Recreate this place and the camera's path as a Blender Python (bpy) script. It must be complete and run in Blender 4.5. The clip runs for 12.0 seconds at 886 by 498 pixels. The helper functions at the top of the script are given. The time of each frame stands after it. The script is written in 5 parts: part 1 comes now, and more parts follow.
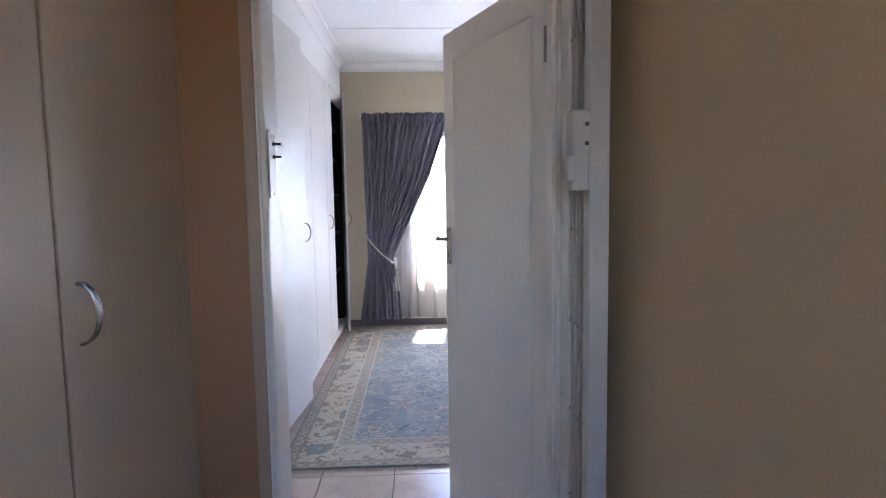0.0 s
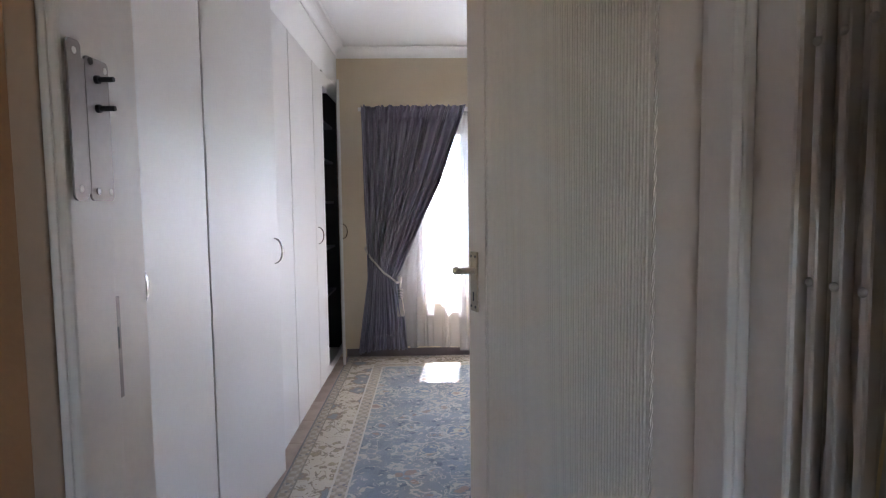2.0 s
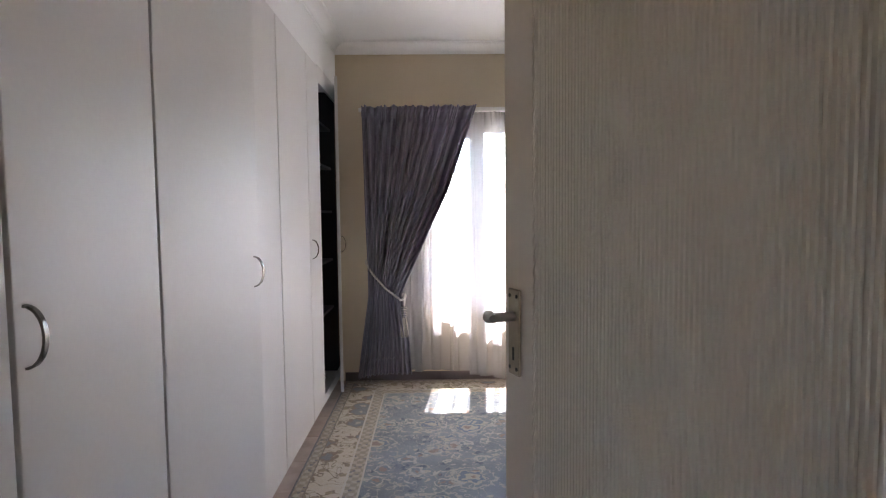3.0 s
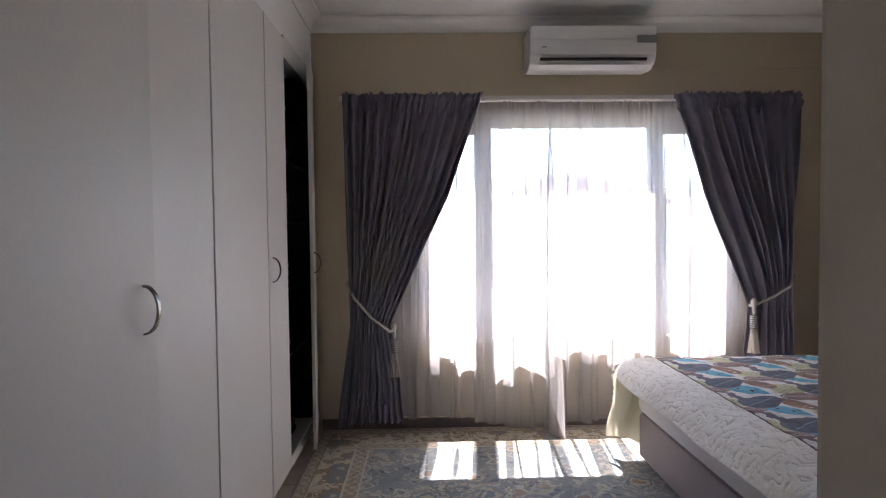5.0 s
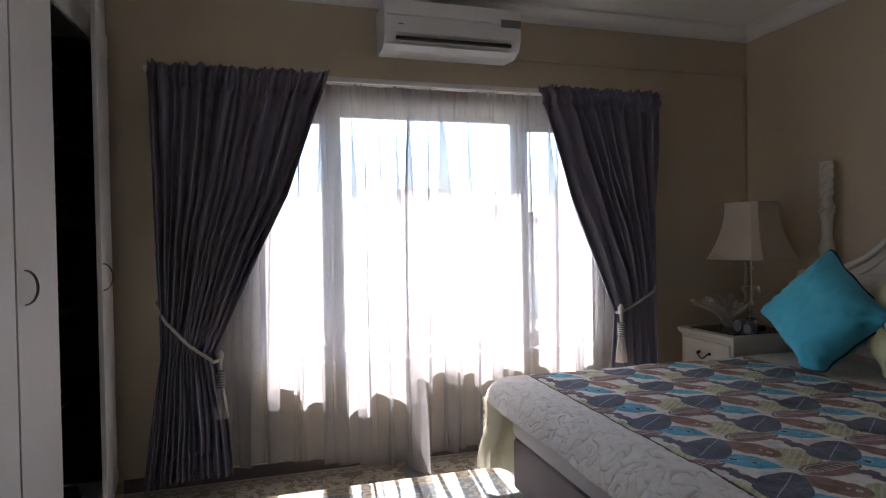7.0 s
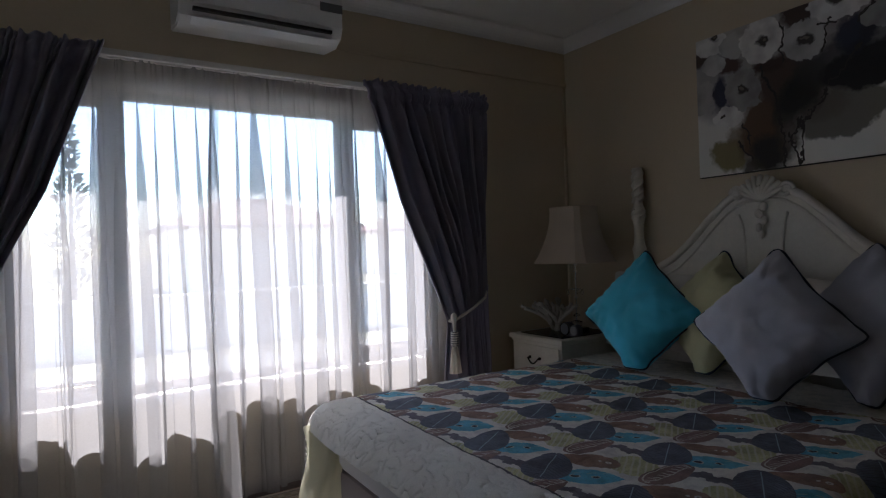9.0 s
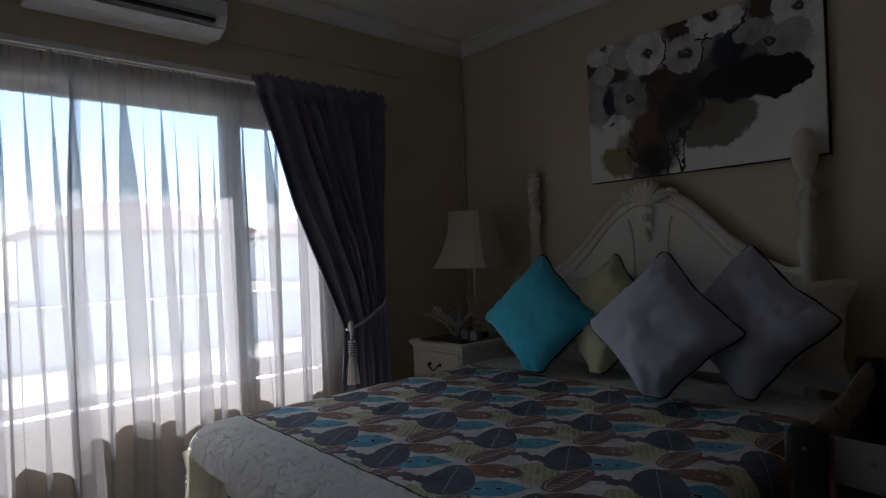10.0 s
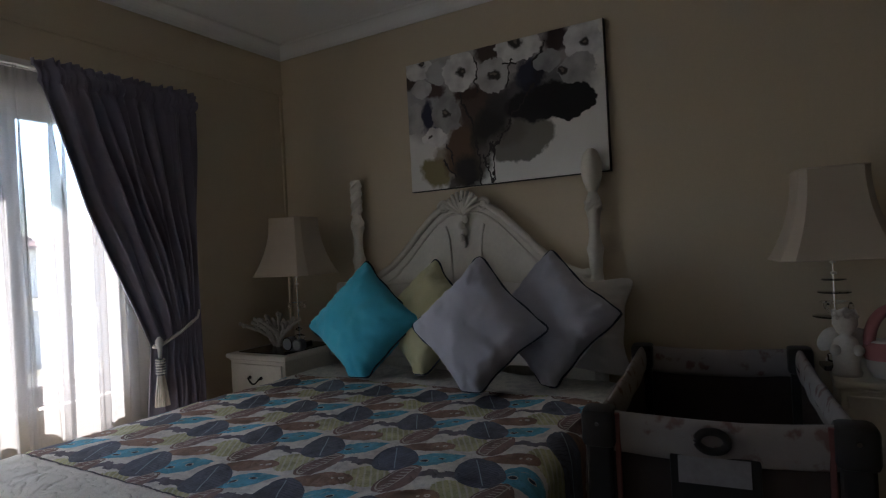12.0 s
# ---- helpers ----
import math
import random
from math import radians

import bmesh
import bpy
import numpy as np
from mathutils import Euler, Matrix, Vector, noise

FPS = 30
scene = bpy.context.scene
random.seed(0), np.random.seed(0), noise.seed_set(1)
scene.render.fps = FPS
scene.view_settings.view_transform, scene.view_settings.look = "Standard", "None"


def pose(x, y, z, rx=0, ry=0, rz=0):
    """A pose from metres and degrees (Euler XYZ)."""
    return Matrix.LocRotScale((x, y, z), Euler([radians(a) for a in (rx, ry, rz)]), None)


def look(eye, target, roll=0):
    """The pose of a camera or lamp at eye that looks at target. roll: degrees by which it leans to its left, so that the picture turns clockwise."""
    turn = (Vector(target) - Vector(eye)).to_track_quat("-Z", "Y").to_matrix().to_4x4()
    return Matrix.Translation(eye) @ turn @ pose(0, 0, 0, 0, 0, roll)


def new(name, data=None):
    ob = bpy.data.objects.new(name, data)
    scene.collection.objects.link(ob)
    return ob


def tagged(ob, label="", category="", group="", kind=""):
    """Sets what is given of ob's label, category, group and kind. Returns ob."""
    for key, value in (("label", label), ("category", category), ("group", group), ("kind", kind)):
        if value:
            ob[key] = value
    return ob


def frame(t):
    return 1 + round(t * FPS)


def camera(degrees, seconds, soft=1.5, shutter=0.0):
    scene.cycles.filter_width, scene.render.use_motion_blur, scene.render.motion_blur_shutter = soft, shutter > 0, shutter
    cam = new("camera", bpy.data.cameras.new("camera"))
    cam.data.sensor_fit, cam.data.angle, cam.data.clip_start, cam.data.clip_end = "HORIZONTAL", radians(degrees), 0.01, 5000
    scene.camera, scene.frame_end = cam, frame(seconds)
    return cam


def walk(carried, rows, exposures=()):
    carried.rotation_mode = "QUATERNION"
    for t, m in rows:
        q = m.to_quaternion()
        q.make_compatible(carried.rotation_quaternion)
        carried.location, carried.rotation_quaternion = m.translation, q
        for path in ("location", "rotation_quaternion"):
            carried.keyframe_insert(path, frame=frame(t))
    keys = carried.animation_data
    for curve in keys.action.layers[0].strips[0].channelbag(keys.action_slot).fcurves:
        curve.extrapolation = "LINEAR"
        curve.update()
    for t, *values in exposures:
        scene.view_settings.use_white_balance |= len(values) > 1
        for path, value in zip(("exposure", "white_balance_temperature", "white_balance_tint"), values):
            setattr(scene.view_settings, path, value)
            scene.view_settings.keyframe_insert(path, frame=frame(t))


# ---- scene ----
cam = camera(74.6, 12.0, soft=1.2)
PATH = [
    (0, (0.647, 0.253, 1.369), (0.727, 2.243, 1.185), -0.9),
    (0.5, (0.663, 0.456, 1.362), (0.731, 2.447, 1.183), -0.7),
    (1, (0.661, 0.699, 1.363), (0.716, 2.691, 1.193), -0.7),
    (1.5, (0.652, 0.942, 1.353), (0.704, 2.935, 1.192), -0.6),
    (2, (0.656, 1.173, 1.358), (0.702, 3.166, 1.206), -0.7),
    (2.5, (0.654, 1.386, 1.356), (0.693, 3.38, 1.215), -0.6),
    (3, (0.626, 1.631, 1.373), (0.662, 3.627, 1.248), -0.6),
    (5, (0.614, 2.472, 1.34), (0.669, 4.47, 1.271), -0.6),
    (5.5, (0.616, 2.636, 1.326), (0.757, 4.63, 1.267), -0.6),
    (6, (0.65, 2.777, 1.321), (0.91, 4.76, 1.27), -0.6),
    (6.5, (0.678, 2.886, 1.31), (1.076, 4.845, 1.267), -0.8),
    (7, (0.685, 3.007, 1.288), (1.236, 4.929, 1.258), -1.0),
    (9, (0.852, 3.273, 1.253), (1.917, 4.966, 1.252), -1.9),
    (9.5, (0.903, 3.32, 1.247), (2.101, 4.921, 1.249), -2.1),
    (10, (0.916, 3.35, 1.249), (2.256, 4.835, 1.254), -2.3),
    (10.5, (0.924, 3.37, 1.248), (2.41, 4.709, 1.255), -2.5),
    (11, (0.912, 3.377, 1.241), (2.501, 4.592, 1.248), -2.6),
    (11.5, (0.896, 3.361, 1.244), (2.566, 4.463, 1.249), -2.8),
    (12, (0.881, 3.349, 1.247), (2.608, 4.359, 1.249), -3.0),
]
EXPOSURES = [(0, 5.78, 5500, 21), (2, 5.36, 6000, 21), (3, 4.96, 6400, 22), (5, 4.08, 6400, 23), (6, 3.82, 6420, 22), (7, 3.45, 6380, 21), (9, 2.42, 6000, 17), (10, 2.15, 5950, 15), (10.5, 2.18, 6000, 15), (11.5, 2.76, 6200, 15), (12, 2.98, 6250, 15)]
walk(cam, [(t, look(eye, target, roll)) for t, eye, target, roll in PATH], EXPOSURES)

# ---- daylight ----
SUN_ELEVATION, SUN_SIDE = radians(63.5), radians(5)
world = bpy.data.worlds.new("daylight")
scene.world = world
world.use_nodes = True
wn = world.node_tree
sky = wn.nodes.new("ShaderNodeTexSky")
sky.sky_type = "NISHITA"
sky.sun_disc = False
sky.sun_elevation = SUN_ELEVATION
sky.sun_rotation = SUN_SIDE
wn.nodes["Background"].inputs[1].default_value = 0.125
wn.links.new(sky.outputs[0], wn.nodes["Background"].inputs[0])
sun = new("sun", bpy.data.lights.new("sun", "SUN"))
sun.data.energy, sun.data.angle, sun.data.color = 4.6, radians(0.5), (1.0, 0.95, 0.88)
sun.matrix_world = look((math.sin(SUN_SIDE) * math.cos(SUN_ELEVATION) * 20, math.cos(SUN_SIDE) * math.cos(SUN_ELEVATION) * 20, math.sin(SUN_ELEVATION) * 20), (0, 0, 0))


# ---- shader arithmetic ----
class S:
    """A number inside a material, with the usual arithmetic."""

    def __init__(self, nt, sock):
        self.nt, self.sock = nt, sock

    def op(self, kind, other=None, third=None):
        n = self.nt.nodes.new("ShaderNodeMath")
        n.operation = kind
        for i, v in enumerate((self, other, third)):
            if isinstance(v, S):
                self.nt.links.new(v.sock, n.inputs[i])
            elif v is not None:
                n.inputs[i].default_value = v
        return S(self.nt, n.outputs[0])

    def __add__(self, o): return self.op("ADD", o)
    def __sub__(self, o): return self.op("SUBTRACT", o)
    def __mul__(self, o): return self.op("MULTIPLY", o)
    def __truediv__(self, o): return self.op("DIVIDE", o)
    def low(self, o): return self.op("MINIMUM", o)
    def high(self, o): return self.op("MAXIMUM", o)
    def less(self, o): return self.op("LESS_THAN", o)
    def more(self, o): return self.op("GREATER_THAN", o)
    def mod(self, o): return self.op("FLOORED_MODULO", o)
    def floor(self): return self.op("FLOOR")
    def abs(self): return self.op("ABSOLUTE")
    def sin(self): return self.op("SINE")
    def flip(self): return (self * -1) + 1

    def ramp(self, a, b):
        n = self.nt.nodes.new("ShaderNodeMapRange")
        self.nt.links.new(self.sock, n.inputs[0])
        n.inputs[1].default_value, n.inputs[2].default_value = a, b
        return S(self.nt, n.outputs[0])


class Mat:
    """A node material with one Principled surface."""

    def __init__(self, name, colour=(0.8, 0.8, 0.8), rough=0.5, metal=0.0, where="Object"):
        self.m = bpy.data.materials.new(name)
        self.m.use_nodes = True
        self.nt = self.m.node_tree
        self.b = self.nt.nodes["Principled BSDF"]
        self.set("Base Color", (*colour, 1))
        self.set("Roughness", rough)
        self.set("Metallic", metal)
        self.tc = self.nt.nodes.new("ShaderNodeTexCoord")
        self.where = self.tc.outputs[where]
        self.colour = colour

    def set(self, key, v):
        if isinstance(v, S):
            self.nt.links.new(v.sock, self.b.inputs[key])
        elif isinstance(v, bpy.types.NodeSocket):
            self.nt.links.new(v, self.b.inputs[key])
        else:
            self.b.inputs[key].default_value = v

    def xyz(self, at=None):
        n = self.nt.nodes.new("ShaderNodeSeparateXYZ")
        self.nt.links.new(at or self.where, n.inputs[0])
        return [S(self.nt, o) for o in n.outputs]

    def vec(self, x, y, z=0.0):
        n = self.nt.nodes.new("ShaderNodeCombineXYZ")
        for i, v in enumerate((x, y, z)):
            if isinstance(v, S):
                self.nt.links.new(v.sock, n.inputs[i])
            else:
                n.inputs[i].default_value = v
        return n.outputs[0]

    def noise(self, scale, detail=3.0, at=None, stretch=(1, 1, 1), distortion=0.0):
        mp = self.nt.nodes.new("ShaderNodeMapping")
        mp.inputs["Scale"].default_value = stretch
        self.nt.links.new(at or self.where, mp.inputs[0])
        n = self.nt.nodes.new("ShaderNodeTexNoise")
        n.inputs["Scale"].default_value, n.inputs["Detail"].default_value, n.inputs["Distortion"].default_value = scale, detail, distortion
        self.nt.links.new(mp.outputs[0], n.inputs["Vector"])
        return S(self.nt, n.outputs[0])

    def voronoi(self, scale, at=None, feature="F1", out=0):
        n = self.nt.nodes.new("ShaderNodeTexVoronoi")
        n.feature = feature
        n.inputs["Scale"].default_value = scale
        self.nt.links.new(at or self.where, n.inputs["Vector"])
        return S(self.nt, n.outputs[out])

    def mix(self, a, b, f):
        n = self.nt.nodes.new("ShaderNodeMix")
        n.data_type = "RGBA"
        for i, v in ((6, a), (7, b)):
            if isinstance(v, tuple):
                n.inputs[i].default_value = (*v[:3], 1)
            else:
                self.nt.links.new(v, n.inputs[i])
        if isinstance(f, S):
            self.nt.links.new(f.sock, n.inputs[0])
        else:
            n.inputs[0].default_value = f
        return n.outputs[2]

    def bump(self, height, strength=0.2, distance=0.005):
        n = self.nt.nodes.new("ShaderNodeBump")
        n.inputs["Strength"].default_value, n.inputs["Distance"].default_value = strength, distance
        self.nt.links.new(height.sock, n.inputs["Height"])
        self.nt.links.new(n.outputs[0], self.b.inputs["Normal"])

    def random(self):
        return S(self.nt, self.nt.nodes.new("ShaderNodeObjectInfo").outputs["Random"])

    def worn(self, amount=0.12, big=1.5, fine=60, bump=0.1, stretch=(1, 1, 1), rough_var=0.12):
        """Broad stains, fine grain, uneven gloss and a little relief."""
        c = self.colour
        lo = tuple(v * (1 - amount) for v in c)
        hi = tuple(min(1, v * (1 + amount * 0.5)) for v in c)
        broad, grain = self.noise(big, 4), self.noise(fine, 3, stretch=stretch)
        self.set("Base Color", self.mix(lo, hi, (broad * 0.65 + grain * 0.35).ramp(0.3, 0.7)))
        r = self.b.inputs["Roughness"].default_value
        self.set("Roughness", (broad - 0.5) * rough_var * 2 + r)
        if bump:
            self.bump(grain, bump, 0.003)
        return self


def plain(name, colour, rough=0.5, metal=0.0, **kw):
    return Mat(name, colour, rough, metal).worn(**kw).m


# ---- shapes ----
def box(bm, x0, x1, y0, y1, z0, z1, bevel=0.0, seg=2):
    r = bmesh.ops.create_cube(bm, size=1, matrix=Matrix.Translation(((x0 + x1) / 2, (y0 + y1) / 2, (z0 + z1) / 2)) @ Matrix.Diagonal((x1 - x0, y1 - y0, z1 - z0, 1)))
    if bevel:
        es = {e for v in r["verts"] for e in v.link_edges}
        bmesh.ops.bevel(bm, geom=list(es), offset=bevel, segments=seg, affect="EDGES", profile=0.5)
    return bm


def boxes(*rows, bevel=0.0):
    bm = bmesh.new()
    for r in rows:
        box(bm, *r, bevel=bevel)
    return bm


def rod(bm, a, b, r0, r1=None, seg=12):
    a, b = Vector(a), Vector(b)
    q = Vector((0, 0, 1)).rotation_difference(b - a).to_matrix().to_4x4()
    bmesh.ops.create_cone(bm, cap_ends=True, segments=seg, radius1=r0, radius2=r0 if r1 is None else r1, depth=(b - a).length, matrix=Matrix.Translation((a + b) / 2) @ q)
    return bm


def lathe(bm, profile, at=(0, 0, 0), seg=20, squash=(1, 1)):
    """Turns (radius, height) pairs about a standing axis."""
    rings = []
    for r, z in profile:
        rings.append([bm.verts.new((at[0] + squash[0] * r * math.cos(2 * math.pi * i / seg), at[1] + squash[1] * r * math.sin(2 * math.pi * i / seg), at[2] + z)) for i in range(seg)])
    for a, b in zip(rings, rings[1:]):
        for i in range(seg):
            bm.faces.new((a[i], a[(i + 1) % seg], b[(i + 1) % seg], b[i]))
    bm.faces.new(list(reversed(rings[0])))
    bm.faces.new(rings[-1])
    return bm


def tube(bm, pts, r, seg=8, closed=False):
    pts = [Vector(p) for p in pts]
    n = len(pts)
    rings = []
    up = Vector((0, 0, 1))
    for i, p in enumerate(pts):
        d = (pts[(i + 1) % n] - pts[i - 1]) if closed or 0 < i < n - 1 else (pts[1] - pts[0] if i == 0 else pts[-1] - pts[-2])
        d.normalize()
        side = d.cross(up)
        if side.length < 0.05:
            side = d.cross(Vector((1, 0, 0)))
        side.normalize()
        top = side.cross(d)
        rings.append([bm.verts.new(p + (side * math.cos(2 * math.pi * k / seg) + top * math.sin(2 * math.pi * k / seg)) * r) for k in range(seg)])
    for i in range(n if closed else n - 1):
        a, b = rings[i], rings[(i + 1) % n]
        for k in range(seg):
            bm.faces.new((a[k], a[(k + 1) % seg], b[(k + 1) % seg], b[k]))
    if not closed:
        bm.faces.new(list(reversed(rings[0])))
        bm.faces.new(rings[-1])
    return bm


def sheet(bm, nu, nv, f):
    """A grid of nu by nv cells through f(u, v)."""
    g = [[bm.verts.new(f(i / nu, j / nv)) for j in range(nv + 1)] for i in range(nu + 1)]
    for i in range(nu):
        for j in range(nv):
            bm.faces.new((g[i][j], g[i + 1][j], g[i + 1][j + 1], g[i][j + 1]))
    return bm


def prism(bm, outline, x0, x1):
    """An outline of (y, z) pairs pushed through from x0 to x1."""
    a = [bm.verts.new((x0, y, z)) for y, z in outline]
    b = [bm.verts.new((x1, y, z)) for y, z in outline]
    n = len(outline)
    bm.faces.new(a)
    bm.faces.new(list(reversed(b)))
    for i in range(n):
        bm.faces.new((a[i], b[i], b[(i + 1) % n], a[(i + 1) % n]))
    return bm


def smooth(t, a, b):
    t = min(1, max(0, (t - a) / (b - a)))
    return t * t * (3 - 2 * t)


def along(t, knots):
    """A smooth curve through (t, value) knots."""
    for (t0, v0), (t1, v1) in zip(knots, knots[1:]):
        if t <= t1:
            return v0 + (v1 - v0) * smooth(t, t0, t1) if t >= t0 else v0
    return knots[-1][1]


def straight(t, knots):
    for (t0, v0), (t1, v1) in zip(knots, knots[1:]):
        if t <= t1:
            return v0 + (v1 - v0) * max(0.0, (t - t0) / (t1 - t0))
    return knots[-1][1]


def thing(name, label, category, at=(0, 0, 0), turn=0, group=""):
    ob = new(name)
    ob.empty_display_size = 0.1
    ob.matrix_basis = pose(*at, 0, 0, turn)
    return tagged(ob, label, category, group)


def part(name, bm, material, parent=None, label="", soft=False, thick=0.0, local=False, fix=True):
    """Links a bmesh, given in the world's metres, as one mesh under a thing or part."""
    if fix:
        bmesh.ops.recalc_face_normals(bm, faces=bm.faces)
    if parent and not local:
        root = parent.parent or parent
        bm.transform(root.matrix_basis.inverted())
    me = bpy.data.meshes.new(name)
    bm.to_mesh(me)
    bm.free()
    me.materials.append(material)
    if soft:
        me.shade_smooth()
        if soft == "edges":
            me.set_sharp_from_angle(angle=radians(35))
    ob = new(name, me)
    ob.parent = parent
    if thick:
        mod = ob.modifiers.new("thickness", "SOLIDIFY")
        mod.thickness, mod.offset = thick, 0
    return tagged(ob, label)


def solo(name, bm, material, label, category="", group="", kind="", **kw):
    return tagged(part(name, bm, material, None, **kw), label, category, group, kind)


# ---- materials ----
WALL = plain("beige_wall_paint", (0.63, 0.535, 0.39), 0.75, amount=0.07, big=0.8, fine=140, bump=0.12)
# Beige wall paint, with the passage's warm light mixed into the colour.
PASSAGE = plain("warm_lit_passage_paint", (0.60, 0.44, 0.255), 0.7, amount=0.08, big=0.9, fine=140, bump=0.12)
CEILING = plain("ceiling_paint", (0.86, 0.86, 0.84), 0.8, amount=0.05, big=0.7, fine=90, bump=0.06)
WHITE = plain("white_cupboard_enamel", (0.70, 0.685, 0.66), 0.46, amount=0.05, big=1.2, fine=70, bump=0.05)
# Cream enamel deepened so its colour carries the dim, warm passage light.
CREAMWOOD = plain("warm_lit_passage_enamel", (0.60, 0.475, 0.35), 0.42, amount=0.07, big=1.2, fine=70, bump=0.05)
# Warm plaster darkened to brown for the little light on the return.
RETURN_TONE = plain("shaded_brown_plaster", (0.29, 0.145, 0.06), 0.6, amount=0.12, big=1.5, fine=120, bump=0.12)
# Frame front in tan: the shade on this face is put into its colour.
JAMB_TONE = plain("shaded_frame_front", (0.36, 0.25, 0.165), 0.5, amount=0.1, big=2, fine=60, bump=0.06)
FRAME = plain("painted_door_frame", (0.70, 0.64, 0.57), 0.42, amount=0.08, big=2.5, fine=60, bump=0.08)
DOOR = plain("door_enamel", (0.74, 0.67, 0.58), 0.5, amount=0.06, big=2, fine=80, bump=0.06)
TILE = Mat("glazed_floor_tile", (0.62, 0.50, 0.42), 0.18)
_r = TILE.random()
TILE.set("Base Color", TILE.mix(TILE.mix((0.58, 0.47, 0.40), (0.68, 0.57, 0.49), _r), (0.50, 0.40, 0.34), TILE.noise(9, 5).ramp(0.45, 0.8)))
TILE.bump(TILE.noise(30, 3), 0.05, 0.002)
TILE = TILE.m
GROUT = plain("grout", (0.16, 0.13, 0.11), 0.9, amount=0.3, fine=200)
SKIRT = plain("dark_tile_skirting", (0.16, 0.13, 0.13), 0.4, amount=0.25, big=4)
PLINTH = plain("plinth_board", (0.10, 0.11, 0.13), 0.5, amount=0.2)
CHROME = plain("satin_chrome", (0.20, 0.19, 0.18), 0.25, 1.0, amount=0.1, fine=90, bump=0.02)
ZINC = plain("dull_zinc", (0.25, 0.205, 0.18), 0.45, 0.4, amount=0.15, fine=90, bump=0.05)
NICKEL = plain("worn_nickel", (0.58, 0.55, 0.50), 0.32, 0.9, amount=0.12, fine=90, bump=0.03)
STEEL = plain("zinc_plate", (0.42, 0.39, 0.36), 0.4, 1.0, amount=0.2, fine=90, bump=0.05)
BRASS = plain("aged_brass", (0.40, 0.34, 0.25), 0.35, 1.0, amount=0.25, fine=90, bump=0.04)
# White coat, darkened and warmed to include the tan shading on the gate.
GATE = plain("shaded_powder_coat", (0.47, 0.42, 0.37), 0.45, amount=0.1, big=5, fine=120)
BLACK = plain("dark_hole", (0.015, 0.013, 0.012), 0.7, amount=0.2)
# Dark tone for side panels, painting shade into the gaps between doors.
EDGE = plain("door_gap_shade", (0.12, 0.09, 0.07), 0.8, amount=0.2)
# Near-black stands in for the shade inside the cupboards.
INSIDE = plain("wardrobe_shade_black", (0.030, 0.028, 0.030), 0.7, amount=0.3, big=3)
WINFRAME = plain("bronze_window_frame", (0.13, 0.10, 0.085), 0.5, amount=0.15, big=4, fine=60)
REVEAL = plain("plaster_reveal", (0.72, 0.69, 0.64), 0.7, amount=0.06)
PLASTIC = plain("white_plastic", (0.74, 0.74, 0.73), 0.35, amount=0.04, big=3, fine=100, bump=0.02)
GREYPL = plain("grey_plastic", (0.16, 0.16, 0.17), 0.4, amount=0.1)

# ---- the shell ----
CEIL, YB, XR, YS = 2.72, 6.36, 3.888, 2.06
solo("floor", boxes((-0.9, 4.1, -1.7, 6.6, -0.15, -0.012)), GROUT, "grouted bed under glazed floor tiles", kind="structure")
solo("ceiling", boxes((-0.9, 4.1, -1.7, 6.6, CEIL, CEIL + 0.12)), CEILING, "white painted ceiling", kind="structure")
for y in (2.72, 3.92, 5.12):
    solo("ceiling_strip", boxes((-0.13, XR, y - 0.02, y + 0.02, CEIL - 0.006, CEIL + 0.004), bevel=0.002), CEILING, "flat white ceiling joint strip", kind="structure")
WX0, WX1, WZ0, WZ1 = 0.55, 2.71, 0.60, 2.062
solo("wall_north", boxes((-0.9, WX0, YB, YB + 0.17, -0.1, CEIL), (WX1, 4.1, YB, YB + 0.17, -0.1, CEIL), (WX0, WX1, YB, YB + 0.17, -0.1, WZ0), (WX0, WX1, YB, YB + 0.17, WZ1, CEIL)), WALL, "beige painted wall with a wide window", kind="structure")
solo("wall_east", boxes((XR, 4.1, 0.6, YB, -0.1, CEIL)), WALL, "beige painted wall behind the bed", kind="structure")
DX0, DX1, DZ = 0.18, 1.07, 2.07
# East of x 1.27 the wall is unseen, set back to weaken bounce light.
solo("wall_south", boxes((-0.9, DX0, 1.87, YS, -0.1, CEIL), (DX1, 1.27, 1.87, YS, -0.1, CEIL), (1.27, XR, 0.6, 0.75, -0.1, CEIL), (DX0, DX1, 1.87, YS, DZ, CEIL)), PASSAGE, "beige wall round the bedroom doorway, unseen stretch set back to cut bounce", kind="structure")
solo("wall_west", boxes((-0.9, -0.78, -1.7, YB, -0.1, CEIL)), WALL, "wall behind the fitted cupboards", kind="structure")
solo("wall_passage_east", boxes((1.12, 1.27, -1.7, 1.87, -0.1, CEIL)), PASSAGE, "beige passage wall", kind="structure")
# Unseen end wall; its opening is added to bring daylight into the passage.
solo("wall_passage_end", boxes((-0.9, 0.27, -1.7, -1.55, -0.1, CEIL), (0.66, 1.12, -1.7, -1.55, -0.1, CEIL), (0.27, 0.66, -1.7, -1.55, -0.1, 1.15), (0.27, 0.66, -1.7, -1.55, 1.97, CEIL)), PASSAGE, "unseen passage end wall, opened to let light in", kind="structure")
solo("wall_bulkhead", boxes((-0.78, -0.135, YS, YB, 2.36, CEIL)), CEILING, "white bulkhead above the fitted cupboards", kind="structure")


